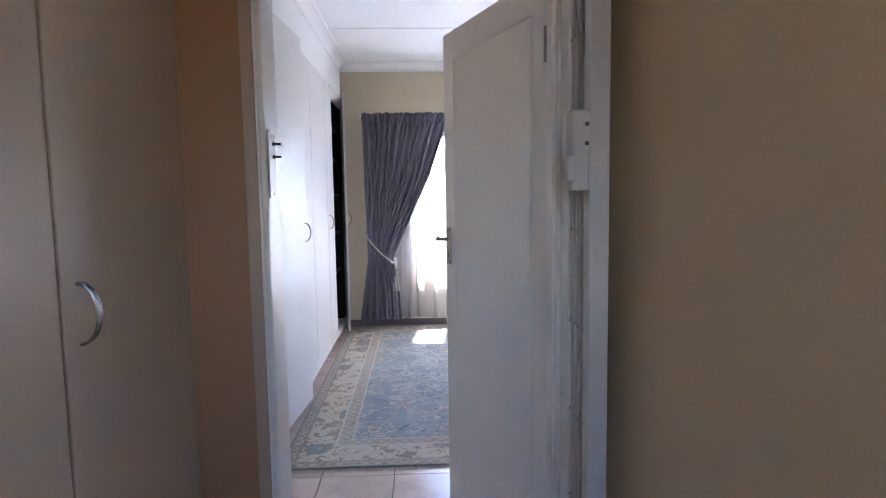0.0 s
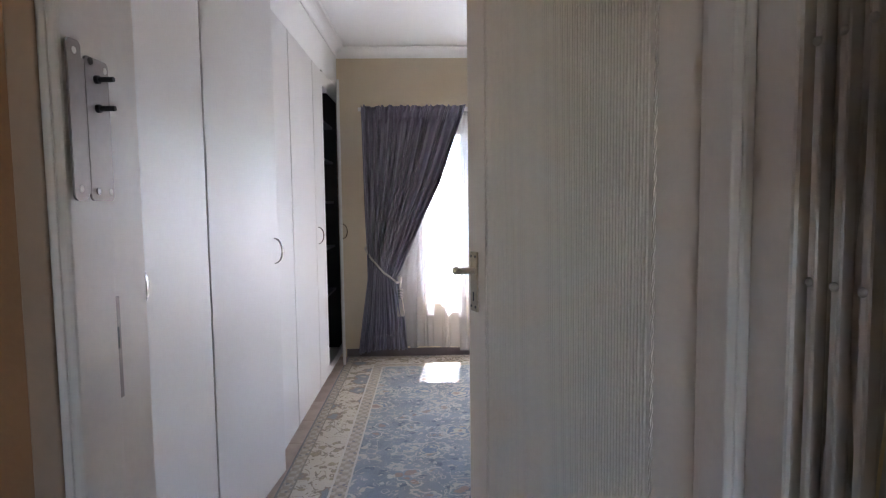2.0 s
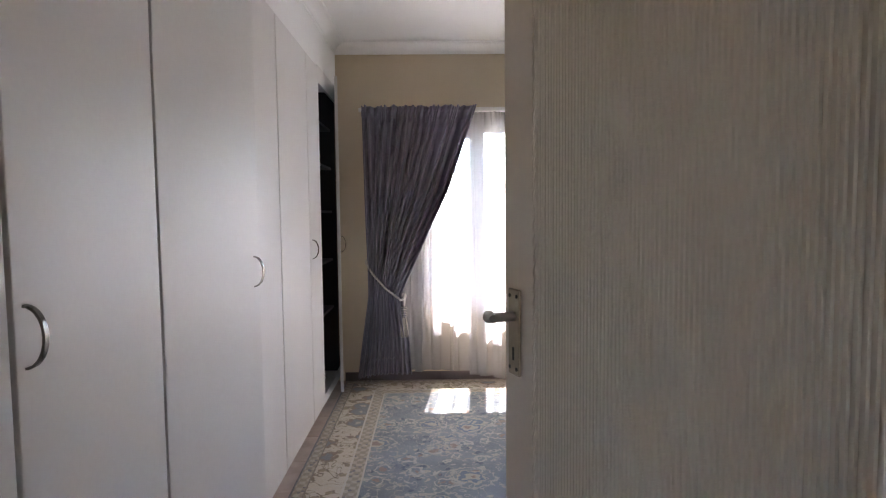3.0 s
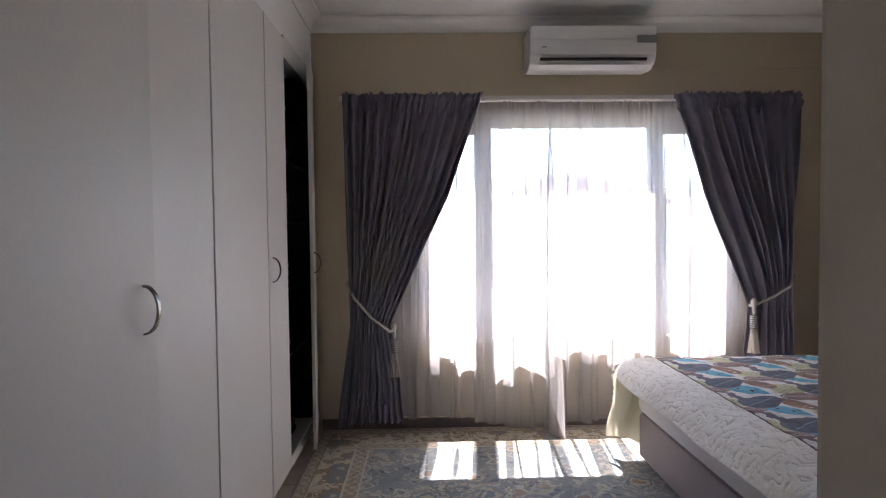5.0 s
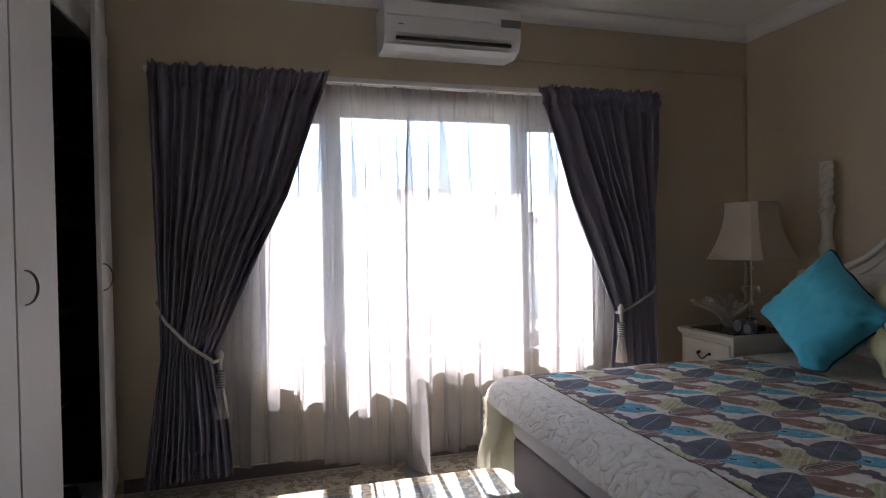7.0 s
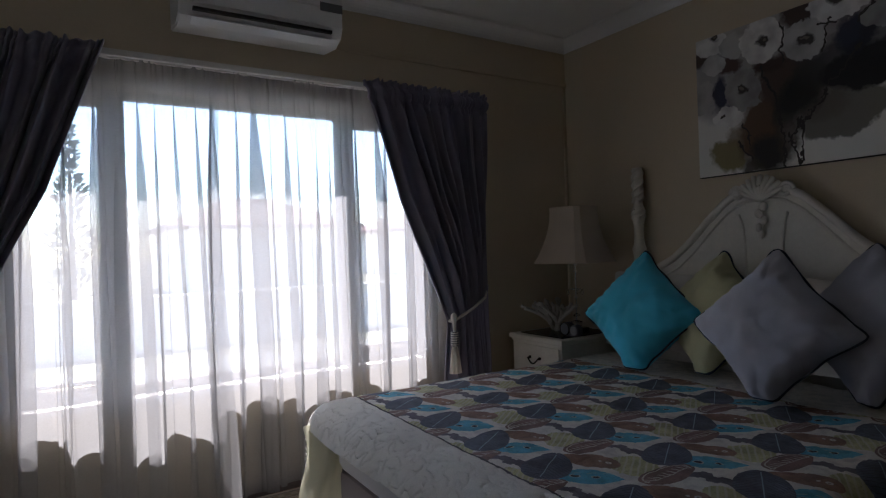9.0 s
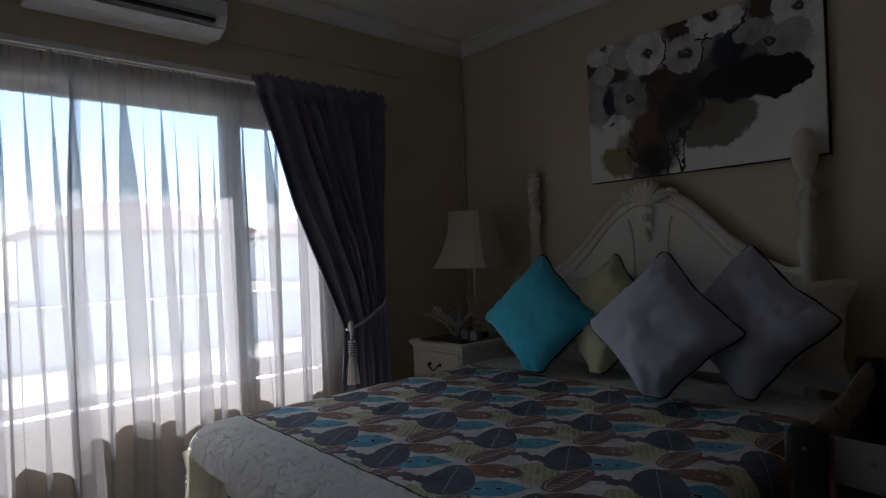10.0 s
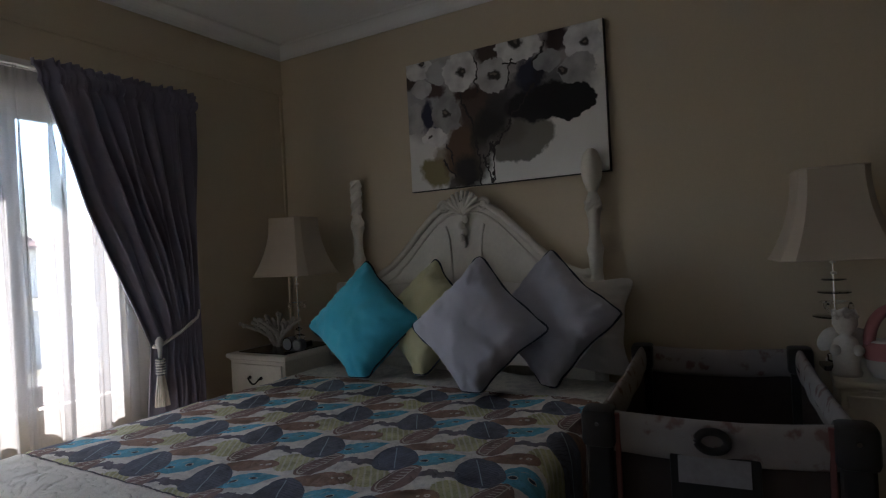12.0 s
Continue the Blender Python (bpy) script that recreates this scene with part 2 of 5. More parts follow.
def cove(name, a, b, inward):
    """A concave cornice from a to b along a wall; inward points into the room."""
    a, b, n = Vector((*a, 0)), Vector((*b, 0)), Vector((*inward, 0))
    bm = bmesh.new()
    prof = [(0, CEIL), (0, CEIL - 0.085), (0.008, CEIL - 0.085)] + [(0.078 - 0.07 * math.cos(k * math.pi / 12), CEIL - 0.08 + 0.068 * math.sin(k * math.pi / 12)) for k in range(7)] + [(0.085, CEIL)]
    rows = [[bm.verts.new(p + n * d + Vector((0, 0, z - 0.001))) for d, z in prof] for p in (a, b)]
    for i in range(len(prof) - 1):
        bm.faces.new((rows[0][i], rows[1][i], rows[1][i + 1], rows[0][i + 1]))
    return solo(name, bm, CEILING, "white coved ceiling cornice", kind="structure")


cove("cornice_north", (-0.135, YB), (XR, YB), (0, -1))
cove("cornice_east", (XR, YB), (XR, 0.75), (-1, 0))
cove("cornice_south", (1.27, YS), (-0.135, YS), (0, 1))
# Follows the unseen wall that is set back to weaken bounce light.
cove("cornice_south", (XR, 0.75), (1.27, 0.75), (0, 1))
cove("cornice_west", (-0.135, YS), (-0.135, YB), (1, 0))
solo("baseboard", boxes((-0.1, XR - 0.012, YB - 0.012, YB - 0.0005, 0, 0.07), bevel=0.002), SKIRT, "dark tile skirting along the window wall", kind="structure")
solo("baseboard", boxes((XR - 0.012, XR - 0.0005, 0.76, YB - 0.014, 0, 0.07), bevel=0.002), SKIRT, "dark tile skirting along the bed wall", kind="structure")


# ---- fitted cupboards ----
def ring_handle(parent, x, y, z, s=0.055, hinge=None):
    """A bowed D handle standing off a door that faces +x."""
    bm = bmesh.new()
    pts = [(x + 0.034 * math.sin(k * math.pi / 14), y, z + s * math.cos(k * math.pi / 14)) for k in range(15)]
    n = len(pts)
    rows = []
    for i, p in enumerate(pts):
        a = i * math.pi / 14
        o = Vector((math.sin(a), 0, math.cos(a)))
        rows.append([bm.verts.new(Vector(p) + o * dr + Vector((0, dy, 0))) for dr, dy in ((0, -0.007), (0.005, -0.006), (0.005, 0.006), (0, 0.007))])
    for a, b in zip(rows, rows[1:]):
        for k in range(4):
            bm.faces.new((a[k], a[(k + 1) % 4], b[(k + 1) % 4], b[k]))
    bm.faces.new(rows[0])
    bm.faces.new(rows[-1])
    if hinge:
        bm.transform(hinge)
    return part("handle", bm, CHROME, parent, "satin chrome bow handle", soft="edges")


CX = -0.115
CZ0, CZ1 = 0.085, 2.335


def cupboard(y0, y1, label, handle=None, swing=0.0, hinge_at=None, x=CX, depth=0.62, door=True, edge=None):
    """One cupboard unit that faces +x, with its door, handle and plinth."""
    t = thing("fitted_cupboard", label, "cupboard", (x - 0.3, (y0 + y1) / 2, 0), group="fitted cupboards")
    part("plinth", boxes((x - depth, x - 0.06, y0, y1, 0, 0.075)), PLINTH, t, "dark recessed plinth")
    part("side_panel", boxes((x - depth, x - 0.024, y0 + 0.001, y0 + 0.018, 0.078, 2.355)), EDGE, t)
    part("side_panel", boxes((x - depth, x - 0.024, y1 - 0.018, y1 - 0.001, 0.078, 2.355)), EDGE, t)
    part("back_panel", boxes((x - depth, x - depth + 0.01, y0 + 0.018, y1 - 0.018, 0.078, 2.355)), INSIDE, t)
    part("base_panel", boxes((x - depth + 0.01, x - 0.024, y0 + 0.018, y1 - 0.018, 0.078, 0.10)), WHITE, t)
    part("top_panel", boxes((x - depth + 0.01, x - 0.024, y0 + 0.018, y1 - 0.018, 2.33, 2.355)), WHITE, t)
    if door:
        d0, d1 = edge or (y0, y1)
        m = None
        if swing:
            m = Matrix.Translation((x - 0.02, hinge_at, 0)) @ Matrix.Rotation(radians(swing), 4, "Z") @ Matrix.Translation((-x + 0.02, -hinge_at, 0))
        bm = boxes((x - 0.02, x, d0 + 0.007, d1 - 0.007, CZ0, CZ1), bevel=0.0025)
        if m:
            bm.transform(m)
        door = part("door", bm, WHITE, t, "smooth white enamelled door")
        if handle:
            ring_handle(door, x, handle, 1.155, hinge=m)
    return t


cupboard(YS + 0.04, 2.655, "tall white fitted cupboard beside the bedroom doorway")
cupboard(2.655, 3.22, "tall white fitted cupboard with a chrome bow handle", handle=2.69)
cupboard(3.22, 3.93, "tall white fitted cupboard with its door slightly ajar", handle=3.87, swing=-5.0, hinge_at=3.22)
cupboard(3.93, 4.49, "tall white fitted cupboard with a plain shut door")
cupboard(4.49, 5.165, "tall white fitted cupboard with a plain shut door")
cupboard(5.165, 5.54, "narrow white fitted cupboard with a chrome bow handle", handle=5.235)
wardrobe = cupboard(5.54, 6.33, "white fitted wardrobe standing open, dark inside", handle=5.81, swing=9.5, hinge_at=6.3, edge=(5.76, 6.3))
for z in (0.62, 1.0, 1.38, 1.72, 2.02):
    part("shelf", boxes((CX - 0.6, CX - 0.06, 5.56, 6.31, z, z + 0.018)), INSIDE, wardrobe, "shelf blackened for shade")
# Sheets over the inner sides, black to paint in the wardrobe's shade.
part("lining", boxes((CX - 0.6, CX - 0.03, 5.559, 5.563, 0.1, 2.33)), INSIDE, wardrobe, "black sheet standing in for shade")
part("lining", boxes((CX - 0.6, CX - 0.03, 6.307, 6.311, 0.1, 2.33)), INSIDE, wardrobe, "black sheet standing in for shade")
part("face_rail", boxes((CX - 0.022, CX - 0.002, 5.54, 6.33, 2.24, 2.355), bevel=0.002), WHITE, wardrobe)
part("face_rail", boxes((CX - 0.022, CX - 0.002, 5.54, 6.33, 0.078, 0.14), bevel=0.002), WHITE, wardrobe)
random.seed(4)
for k, (z, c) in enumerate(((0.638, (0.03, 0.03, 0.04)), (1.018, (0.05, 0.045, 0.05)), (1.398, (0.035, 0.04, 0.045)), (1.738, (0.06, 0.055, 0.05)), (0.103, (0.03, 0.028, 0.03)))):
    m = plain("folded_cloth_dark", c, 0.9, amount=0.3, fine=200)
    bm = bmesh.new()
    for j in range(random.randint(2, 4)):
        box(bm, CX - 0.46, CX - 0.1 + random.uniform(-0.02, 0.01), 5.60 + random.uniform(0, 0.02), 6.05 + random.uniform(-0.03, 0.03), z + j * 0.045, z + j * 0.045 + 0.043, bevel=0.016)
    solo("folded_clothes", bm, m, "stack of dark folded clothes on a wardrobe shelf", "clothes", "folded clothes")

# passage cupboard on the way in
for y0, y1, h in ((0.2, 0.7, None), (0.7, 1.29, None), (1.29, 1.866, 1.345)):
    t = thing("passage_cupboard", "tall cream-white passage cupboard beside the doorway", "cupboard", (-0.2, (y0 + y1) / 2, 0), group="passage cupboards")
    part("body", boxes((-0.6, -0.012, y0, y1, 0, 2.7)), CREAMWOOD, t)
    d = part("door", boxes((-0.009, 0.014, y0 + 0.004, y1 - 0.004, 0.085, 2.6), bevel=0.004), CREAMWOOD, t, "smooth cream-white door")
    if h:
        ring_handle(d, 0.014, h, 1.16)
solo("wall_passage_west", boxes((-0.9, 0.0, -1.7, 0.19, -0.1, CEIL)), PASSAGE, "beige passage wall", kind="structure")

# ---- doorway ----
dr = thing("door_frame", "white painted timber door frame", "door frame", (0.62, 1.96, 0))
tagged(dr, kind="structure")
# Thin facing over the beige wall, its shade put into the brown.
solo("wall_return", boxes((0.0145, 0.1795, 1.858, 1.8695, 0, CEIL)), RETURN_TONE, "warm wall return beside the doorway, browned for shade", kind="structure")
part("facing", boxes((DX0, 0.2135, 1.8545, 1.8615, 0, DZ), bevel=0.002), JAMB_TONE, dr, "front of the white jamb, tan for its shade")
part("jamb", boxes((DX0, 0.222, 1.862, 2.068, 0, DZ), (0.222, 0.236, 1.862, 1.956, 0, DZ - 0.04), bevel=0.004), FRAME, dr, "white painted left jamb")
part("jamb", boxes((1.03, DX1, 1.862, 2.068, 0, DZ), (1.016, 1.03, 1.862, 1.93, 0, DZ - 0.04), bevel=0.004), FRAME, dr, "white painted hinge jamb")
part("head", boxes((0.223, 1.029, 1.862, 2.068, DZ - 0.04, DZ), bevel=0.004), FRAME, dr)
part("keep_plate", boxes((0.2215, 0.2245, 1.957, 1.984, 1.095, 1.237), bevel=0.001), ZINC, dr, "chrome latch keep with a long slot")
# Slots are solid slivers, black in place of the shade within.
part("keep_slot", boxes((0.2240, 0.2252, 1.960, 1.966, 1.11, 1.215)), BLACK, dr)
part("keep_slot", boxes((0.2240, 0.2252, 1.967, 1.978, 1.165, 1.195)), BLACK, dr)

HX, HY, FX, FY = 1.03, 1.97, 0.757, 2.682
DW = math.hypot(FX - HX, FY - HY)
dang = math.degrees(math.atan2(FY - HY, FX - HX))
door = thing("door_1", "white panel door with a finely ribbed face standing open", "door", (HX, HY, 0), dang)
tagged(door, kind="structure")


# in the door's own axes x runs from the hinge to the free edge and +y is the ribbed face
part("leaf", boxes((0, DW, -0.04, 0, 0.01, 2.012), bevel=0.003), DOOR, door, local=True)
bm = bmesh.new()
N = 70
for k in range(N):
    x = DW * 0.13 + (DW * 0.72) * (k + 0.5) / N
    w = DW * 0.72 / N * 0.40
    cols = [[bm.verts.new((x + w * k, h, z)) for z in (0.12, 1.90)] for k, h in ((-1, 0.0), (-0.5, 0.0028), (0.5, 0.0028), (1, 0.0))]
    for a, b in zip(cols, cols[1:]):
        bm.faces.new((a[0], a[1], b[1], b[0]))
part("ribbed_panel", bm, DOOR, door, "fine upright ribs", local=True)
for xr in (0.115, 0.865):
    bm = bmesh.new()
    for s in (0, 1):
        tube(bm, [(DW * xr + 0.0022 * math.cos(k * 0.55 + s * math.pi), 0.0006 + 0.0015 * math.sin(k * 0.55 + s * math.pi), 0.12 + k * 1.78 / 400) for k in range(401)], 0.0019, 5)
    part("rope_moulding", bm, DOOR, door, "twisted rope moulding", local=True, soft=True)
plate = part("lock_plate", boxes((DW - 0.062, DW - 0.022, 0.0005, 0.006, 1.085, 1.238), bevel=0.0025), BRASS, door, "brushed lever handle plate", local=True)
for z in (1.098, 1.226):
    for x in (DW - 0.054, DW - 0.030):
        part("screw", rod(bmesh.new(), (x, 0.005, z), (x, 0.0075, z), 0.0035, seg=10), BLACK, plate, local=True)
bm = rod(bmesh.new(), (DW - 0.042, 0.0, 1.19), (DW - 0.042, 0.045, 1.19), 0.0085)
tube(bm, [(DW - 0.042, 0.040, 1.19), (DW - 0.044, 0.050, 1.192), (DW - 0.058, 0.053, 1.191)], 0.0075, 10)
bmesh.ops.create_uvsphere(bm, u_segments=14, v_segments=10, radius=0.0115, matrix=Matrix.Translation((DW - 0.040, 0.052, 1.192)))
part("lever", bm, NICKEL, plate, "chrome lever handle", local=True, soft="edges")
# Keyhole as a raised black sliver, its inner shade painted on.
part("keyhole", boxes((DW - 0.045, DW - 0.039, 0.006, 0.0068, 1.112, 1.135)), BLACK, plate, local=True)
bm = rod(bmesh.new(), (DW - 0.042, -0.085, 1.19), (DW - 0.042, -0.04, 1.19), 0.0085)
tube(bm, [(DW - 0.042, -0.083, 1.19), (DW - 0.10, -0.088, 1.188), (DW - 0.15, -0.086, 1.184)], 0.0078, 10)
part("lever", bm, CHROME, door, "chrome lever handle", local=True, soft=True)
part("back_plate", boxes((DW - 0.062, DW - 0.022, -0.046, -0.0405, 1.085, 1.238), bevel=0.0025), BRASS, door, local=True)
for z in (0.25, 1.75):
    part("hinge", rod(bmesh.new(), (0.0, 0.006, z), (0.0, 0.006, z + 0.1), 0.008), STEEL, door, "steel butt hinge", local=True, soft="edges")

# folded trellis gate against the passage wall
gate = thing("security_gate", "white folding trellis security gate pushed open", "security gate", (1.085, 1.7, 0))
for k, y in enumerate((1.604, 1.642, 1.680, 1.718, 1.754)):
    part("upright", boxes((1.044, 1.060, y - 0.006, y + 0.006, 0.03, 2.2), bevel=0.003), GATE, gate, "upright gate bar")
bm = bmesh.new()
for k, y in enumerate((1.623, 1.661, 1.699, 1.736)):
    for j in range(9):
        z = 0.05 + j * 0.24
        s = 0.012 if (j + k) % 2 else -0.012
        for q in (-1, 1):
            x = 1.068 + q * 0.006
            a, b = Vector((x, y - s * q, z)), Vector((x, y + s * q, z + 0.24))
            d = Vector((0, 0.006, 0))
            e = Vector((0.003, 0, 0))
            vs = [bm.verts.new(p + u + w) for p in (a, b) for u in (-d, d) for w in (-e, e)]
            for f in ((0, 1, 3, 2), (4, 6, 7, 5), (0, 4, 5, 1), (2, 3, 7, 6), (0, 2, 6, 4), (1, 5, 7, 3)):
                bm.faces.new([vs[i] for i in f])
part("lattice", bm, GATE, gate, "folded flat lattice strips")
for y in (1.623, 1.661, 1.699, 1.736, 1.773):
    for j in range(10):
        bm = bmesh.new()
        bmesh.ops.create_uvsphere(bm, u_segments=10, v_segments=6, radius=0.0048, matrix=Matrix.Translation((1.0435, y - 0.019, 0.075 + j * 0.24)))
        part("rivet", bm, STEEL, gate, "steel rivet", soft=True)
part("lead_post", boxes((1.027, 1.073, 1.540, 1.585, 0.02, 2.2), bevel=0.004), GATE, gate, "square leading post")
lock = part("lock_case", boxes((0.986, 1.027, 1.536, 1.590, 1.375, 1.552), bevel=0.006), GATE, gate, "white slam lock case")
part("lock_face", boxes((1.010, 1.0262, 1.5335, 1.5365, 1.462, 1.540), bevel=0.001), GATE, lock)
bm = boxes((0.974, 0.998, 1.530, 1.570, 1.396, 1.452), bevel=0.008)
part("latch_knob", bm, GATE, lock, "rounded white latch knob", soft="edges")
for z in (1.478, 1.520):
    part("screw", rod(bmesh.new(), (1.019, 1.5345, z), (1.019, 1.5325, z), 0.005), BLACK, lock)
# Board added for the wide white jamb face; not part of the gate.
part("architrave", boxes((1.040, 1.117, 1.778, 1.8605, 0, 2.25), bevel=0.005), FRAME, gate, "white architrave board facing the jamb")
keep = thing("gate_keep", "pressed steel gate lock keep screwed to the door frame", "lock keep", (0.22, 1.86, 1.36))
def keep_plate(y0, y1, z0, z1, x0, r=0.008):
    """A flat plate with rounded corners standing on the jamb."""
    c = []
    for k in range(20):
        a = math.pi * 2 * k / 20
        c.append(((y1 - r if math.cos(a) > 0 else y0 + r) + r * math.cos(a), (z1 - r if math.sin(a) > 0 else z0 + r) + r * math.sin(a)))
    return prism(bmesh.new(), c, x0, x0 + 0.0028)


part("plate", keep_plate(1.8625, 1.890, 1.368, 1.556, 0.2420), ZINC, keep, "pressed steel front plate")
part("plate", keep_plate(1.906, 1.958, 1.368, 1.546, 0.2365), ZINC, keep, "pressed steel back plate")
part("bridge", boxes((0.2365, 0.2430, 1.886, 1.889, 1.376, 1.546), (0.2365, 0.2388, 1.889, 1.908, 1.376, 1.540)), ZINC, keep, "recessed strip between the plates")
for y, z, x in ((1.876, 1.543, 0.2448), (1.876, 1.382, 0.2448), (1.950, 1.535, 0.2393), (1.950, 1.380, 0.2393)):
    part("hole", rod(bmesh.new(), (x - 0.0006, y, z), (x + 0.0005, y, z), 0.0042), FRAME, keep, "screw hole showing white paint")
for y, z in ((1.917, 1.540), (1.920, 1.380)):
    part("screw", rod(bmesh.new(), (0.2385, y, z), (0.2412, y, z), 0.0045), CHROME, keep)
for z in (1.484, 1.520):
    part("bolt", rod(rod(bmesh.new(), (0.2385, 1.928, z), (0.2440, 1.928, z), 0.0052), (0.2440, 1.928, z), (0.262, 1.928, z), 0.0034), BLACK, keep, "dark steel bolt")

# ---- window ----
GLASS = bpy.data.materials.new("window_glass")
GLASS.use_nodes = True
_n = GLASS.node_tree
_n.nodes.remove(_n.nodes["Principled BSDF"])
_t, _g, _f, _m = (_n.nodes.new(k) for k in ("ShaderNodeBsdfTransparent", "ShaderNodeBsdfGlossy", "ShaderNodeFresnel", "ShaderNodeMixShader"))
_t.inputs[0].default_value = (0.94, 0.97, 0.96, 1)
_g.inputs["Roughness"].default_value = 0.02
_n.links.new(_f.outputs[0], _m.inputs[0])
_n.links.new(_t.outputs[0], _m.inputs[1])
_n.links.new(_g.outputs[0], _m.inputs[2])
_n.links.new(_m.outputs[0], _n.nodes["Material Output"].inputs[0])
WY = YB + 0.075
# Added strip; its white imitates light on the underside of the window head.
solo("trim", boxes((WX0 - 0.02, WX1 + 0.02, YB - 0.010, YB - 0.0005, WZ1, WZ1 + 0.042), bevel=0.002), REVEAL, "white strip standing in for the lit window soffit", kind="structure")
win = thing("window_1", "wide bronze-framed window with two side casements", "window", (1.62, WY, WZ0))
tagged(win, kind="structure")
part("window_frame", boxes((WX0, WX1, WY, WY + 0.06, WZ1 - 0.04, WZ1), (WX0, WX1, WY, WY + 0.06, WZ0, WZ0 + 0.05), (WX0, WX0 + 0.05, WY, WY + 0.06, WZ0 + 0.05, WZ1 - 0.04), (WX1 - 0.05, WX1, WY, WY + 0.06, WZ0 + 0.05, WZ1 - 0.04), bevel=0.004), WINFRAME, win)
part("mullion", boxes((0.99, 1.06, WY - 0.002, WY + 0.062, WZ0 + 0.05, WZ1 - 0.04), bevel=0.004), WINFRAME, win)
part("mullion", boxes((2.14, 2.205, WY - 0.002, WY + 0.062, WZ0 + 0.05, WZ1 - 0.04), bevel=0.004), WINFRAME, win)
for a, b in ((WX0 + 0.05, 0.99), (2.205, WX1 - 0.05)):
    z0, z1 = WZ0 + 0.05, WZ1 - 0.04
    sash = part("casement", boxes((a + 0.002, a + 0.042, WY + 0.01, WY + 0.05, z0, z1), (b - 0.042, b - 0.002, WY + 0.01, WY + 0.05, z0, z1), (a + 0.042, b - 0.042, WY + 0.01, WY + 0.05, z1 - 0.045, z1), (a + 0.042, b - 0.042, WY + 0.01, WY + 0.05, z0, z0 + 0.045), bevel=0.003), WINFRAME, win, "bronze casement sash")
    p = part("pane", boxes((a + 0.04, b - 0.04, WY + 0.028, WY + 0.032, z0 + 0.04, z1 - 0.04)), GLASS, sash, "clear glass")
    p.visible_shadow = False
    part("stay", boxes(((a + b) / 2 - 0.1, (a + b) / 2 + 0.1, WY - 0.012, WY + 0.002, z0 + 0.012, z0 + 0.026), bevel=0.002), BRASS, sash, "casement stay")
p = part("pane", boxes((1.055, 2.145, WY + 0.028, WY + 0.032, WZ0 + 0.045, WZ1 - 0.035)), GLASS, win, "clear glass")
p.visible_shadow = False
part("window_sill", boxes((WX0 - 0.03, WX1 + 0.03, YB - 0.02, WY, WZ0 - 0.03, WZ0 + 0.003), bevel=0.005), REVEAL, win, "pale plaster sill")
part("window_sill", boxes((WX0 - 0.06, WX1 + 0.06, WY + 0.06, YB + 0.30, WZ0 - 0.06, WZ0 - 0.012), bevel=0.005), REVEAL, win, "outer sill")

# ---- curtains ----
CURTAIN = Mat("dusky_mauve_curtain", (0.175, 0.155, 0.20), 0.85)
_w = CURTAIN.noise(900, 2, stretch=(1, 1, 0.15))
CURTAIN.set("Base Color", CURTAIN.mix((0.165, 0.150, 0.200), (0.230, 0.212, 0.275), (CURTAIN.noise(3, 4) * 0.6 + _w * 0.4).ramp(0.3, 0.7)))
CURTAIN.set("Sheen Weight", 0.25)
CURTAIN.bump(_w, 0.15, 0.001)
CURTAIN = CURTAIN.m
CORD = plain("cream_cord", (0.55, 0.51, 0.47), 0.8, amount=0.15, fine=250, bump=0.3)
TASSEL = plain("cream_tassel", (0.62, 0.57, 0.50), 0.9, amount=0.12, fine=300, bump=0.4, stretch=(1, 1, 0.05))
RAIL = plain("white_rail", (0.75, 0.73, 0.70), 0.5, amount=0.05)
CYF = 6.215


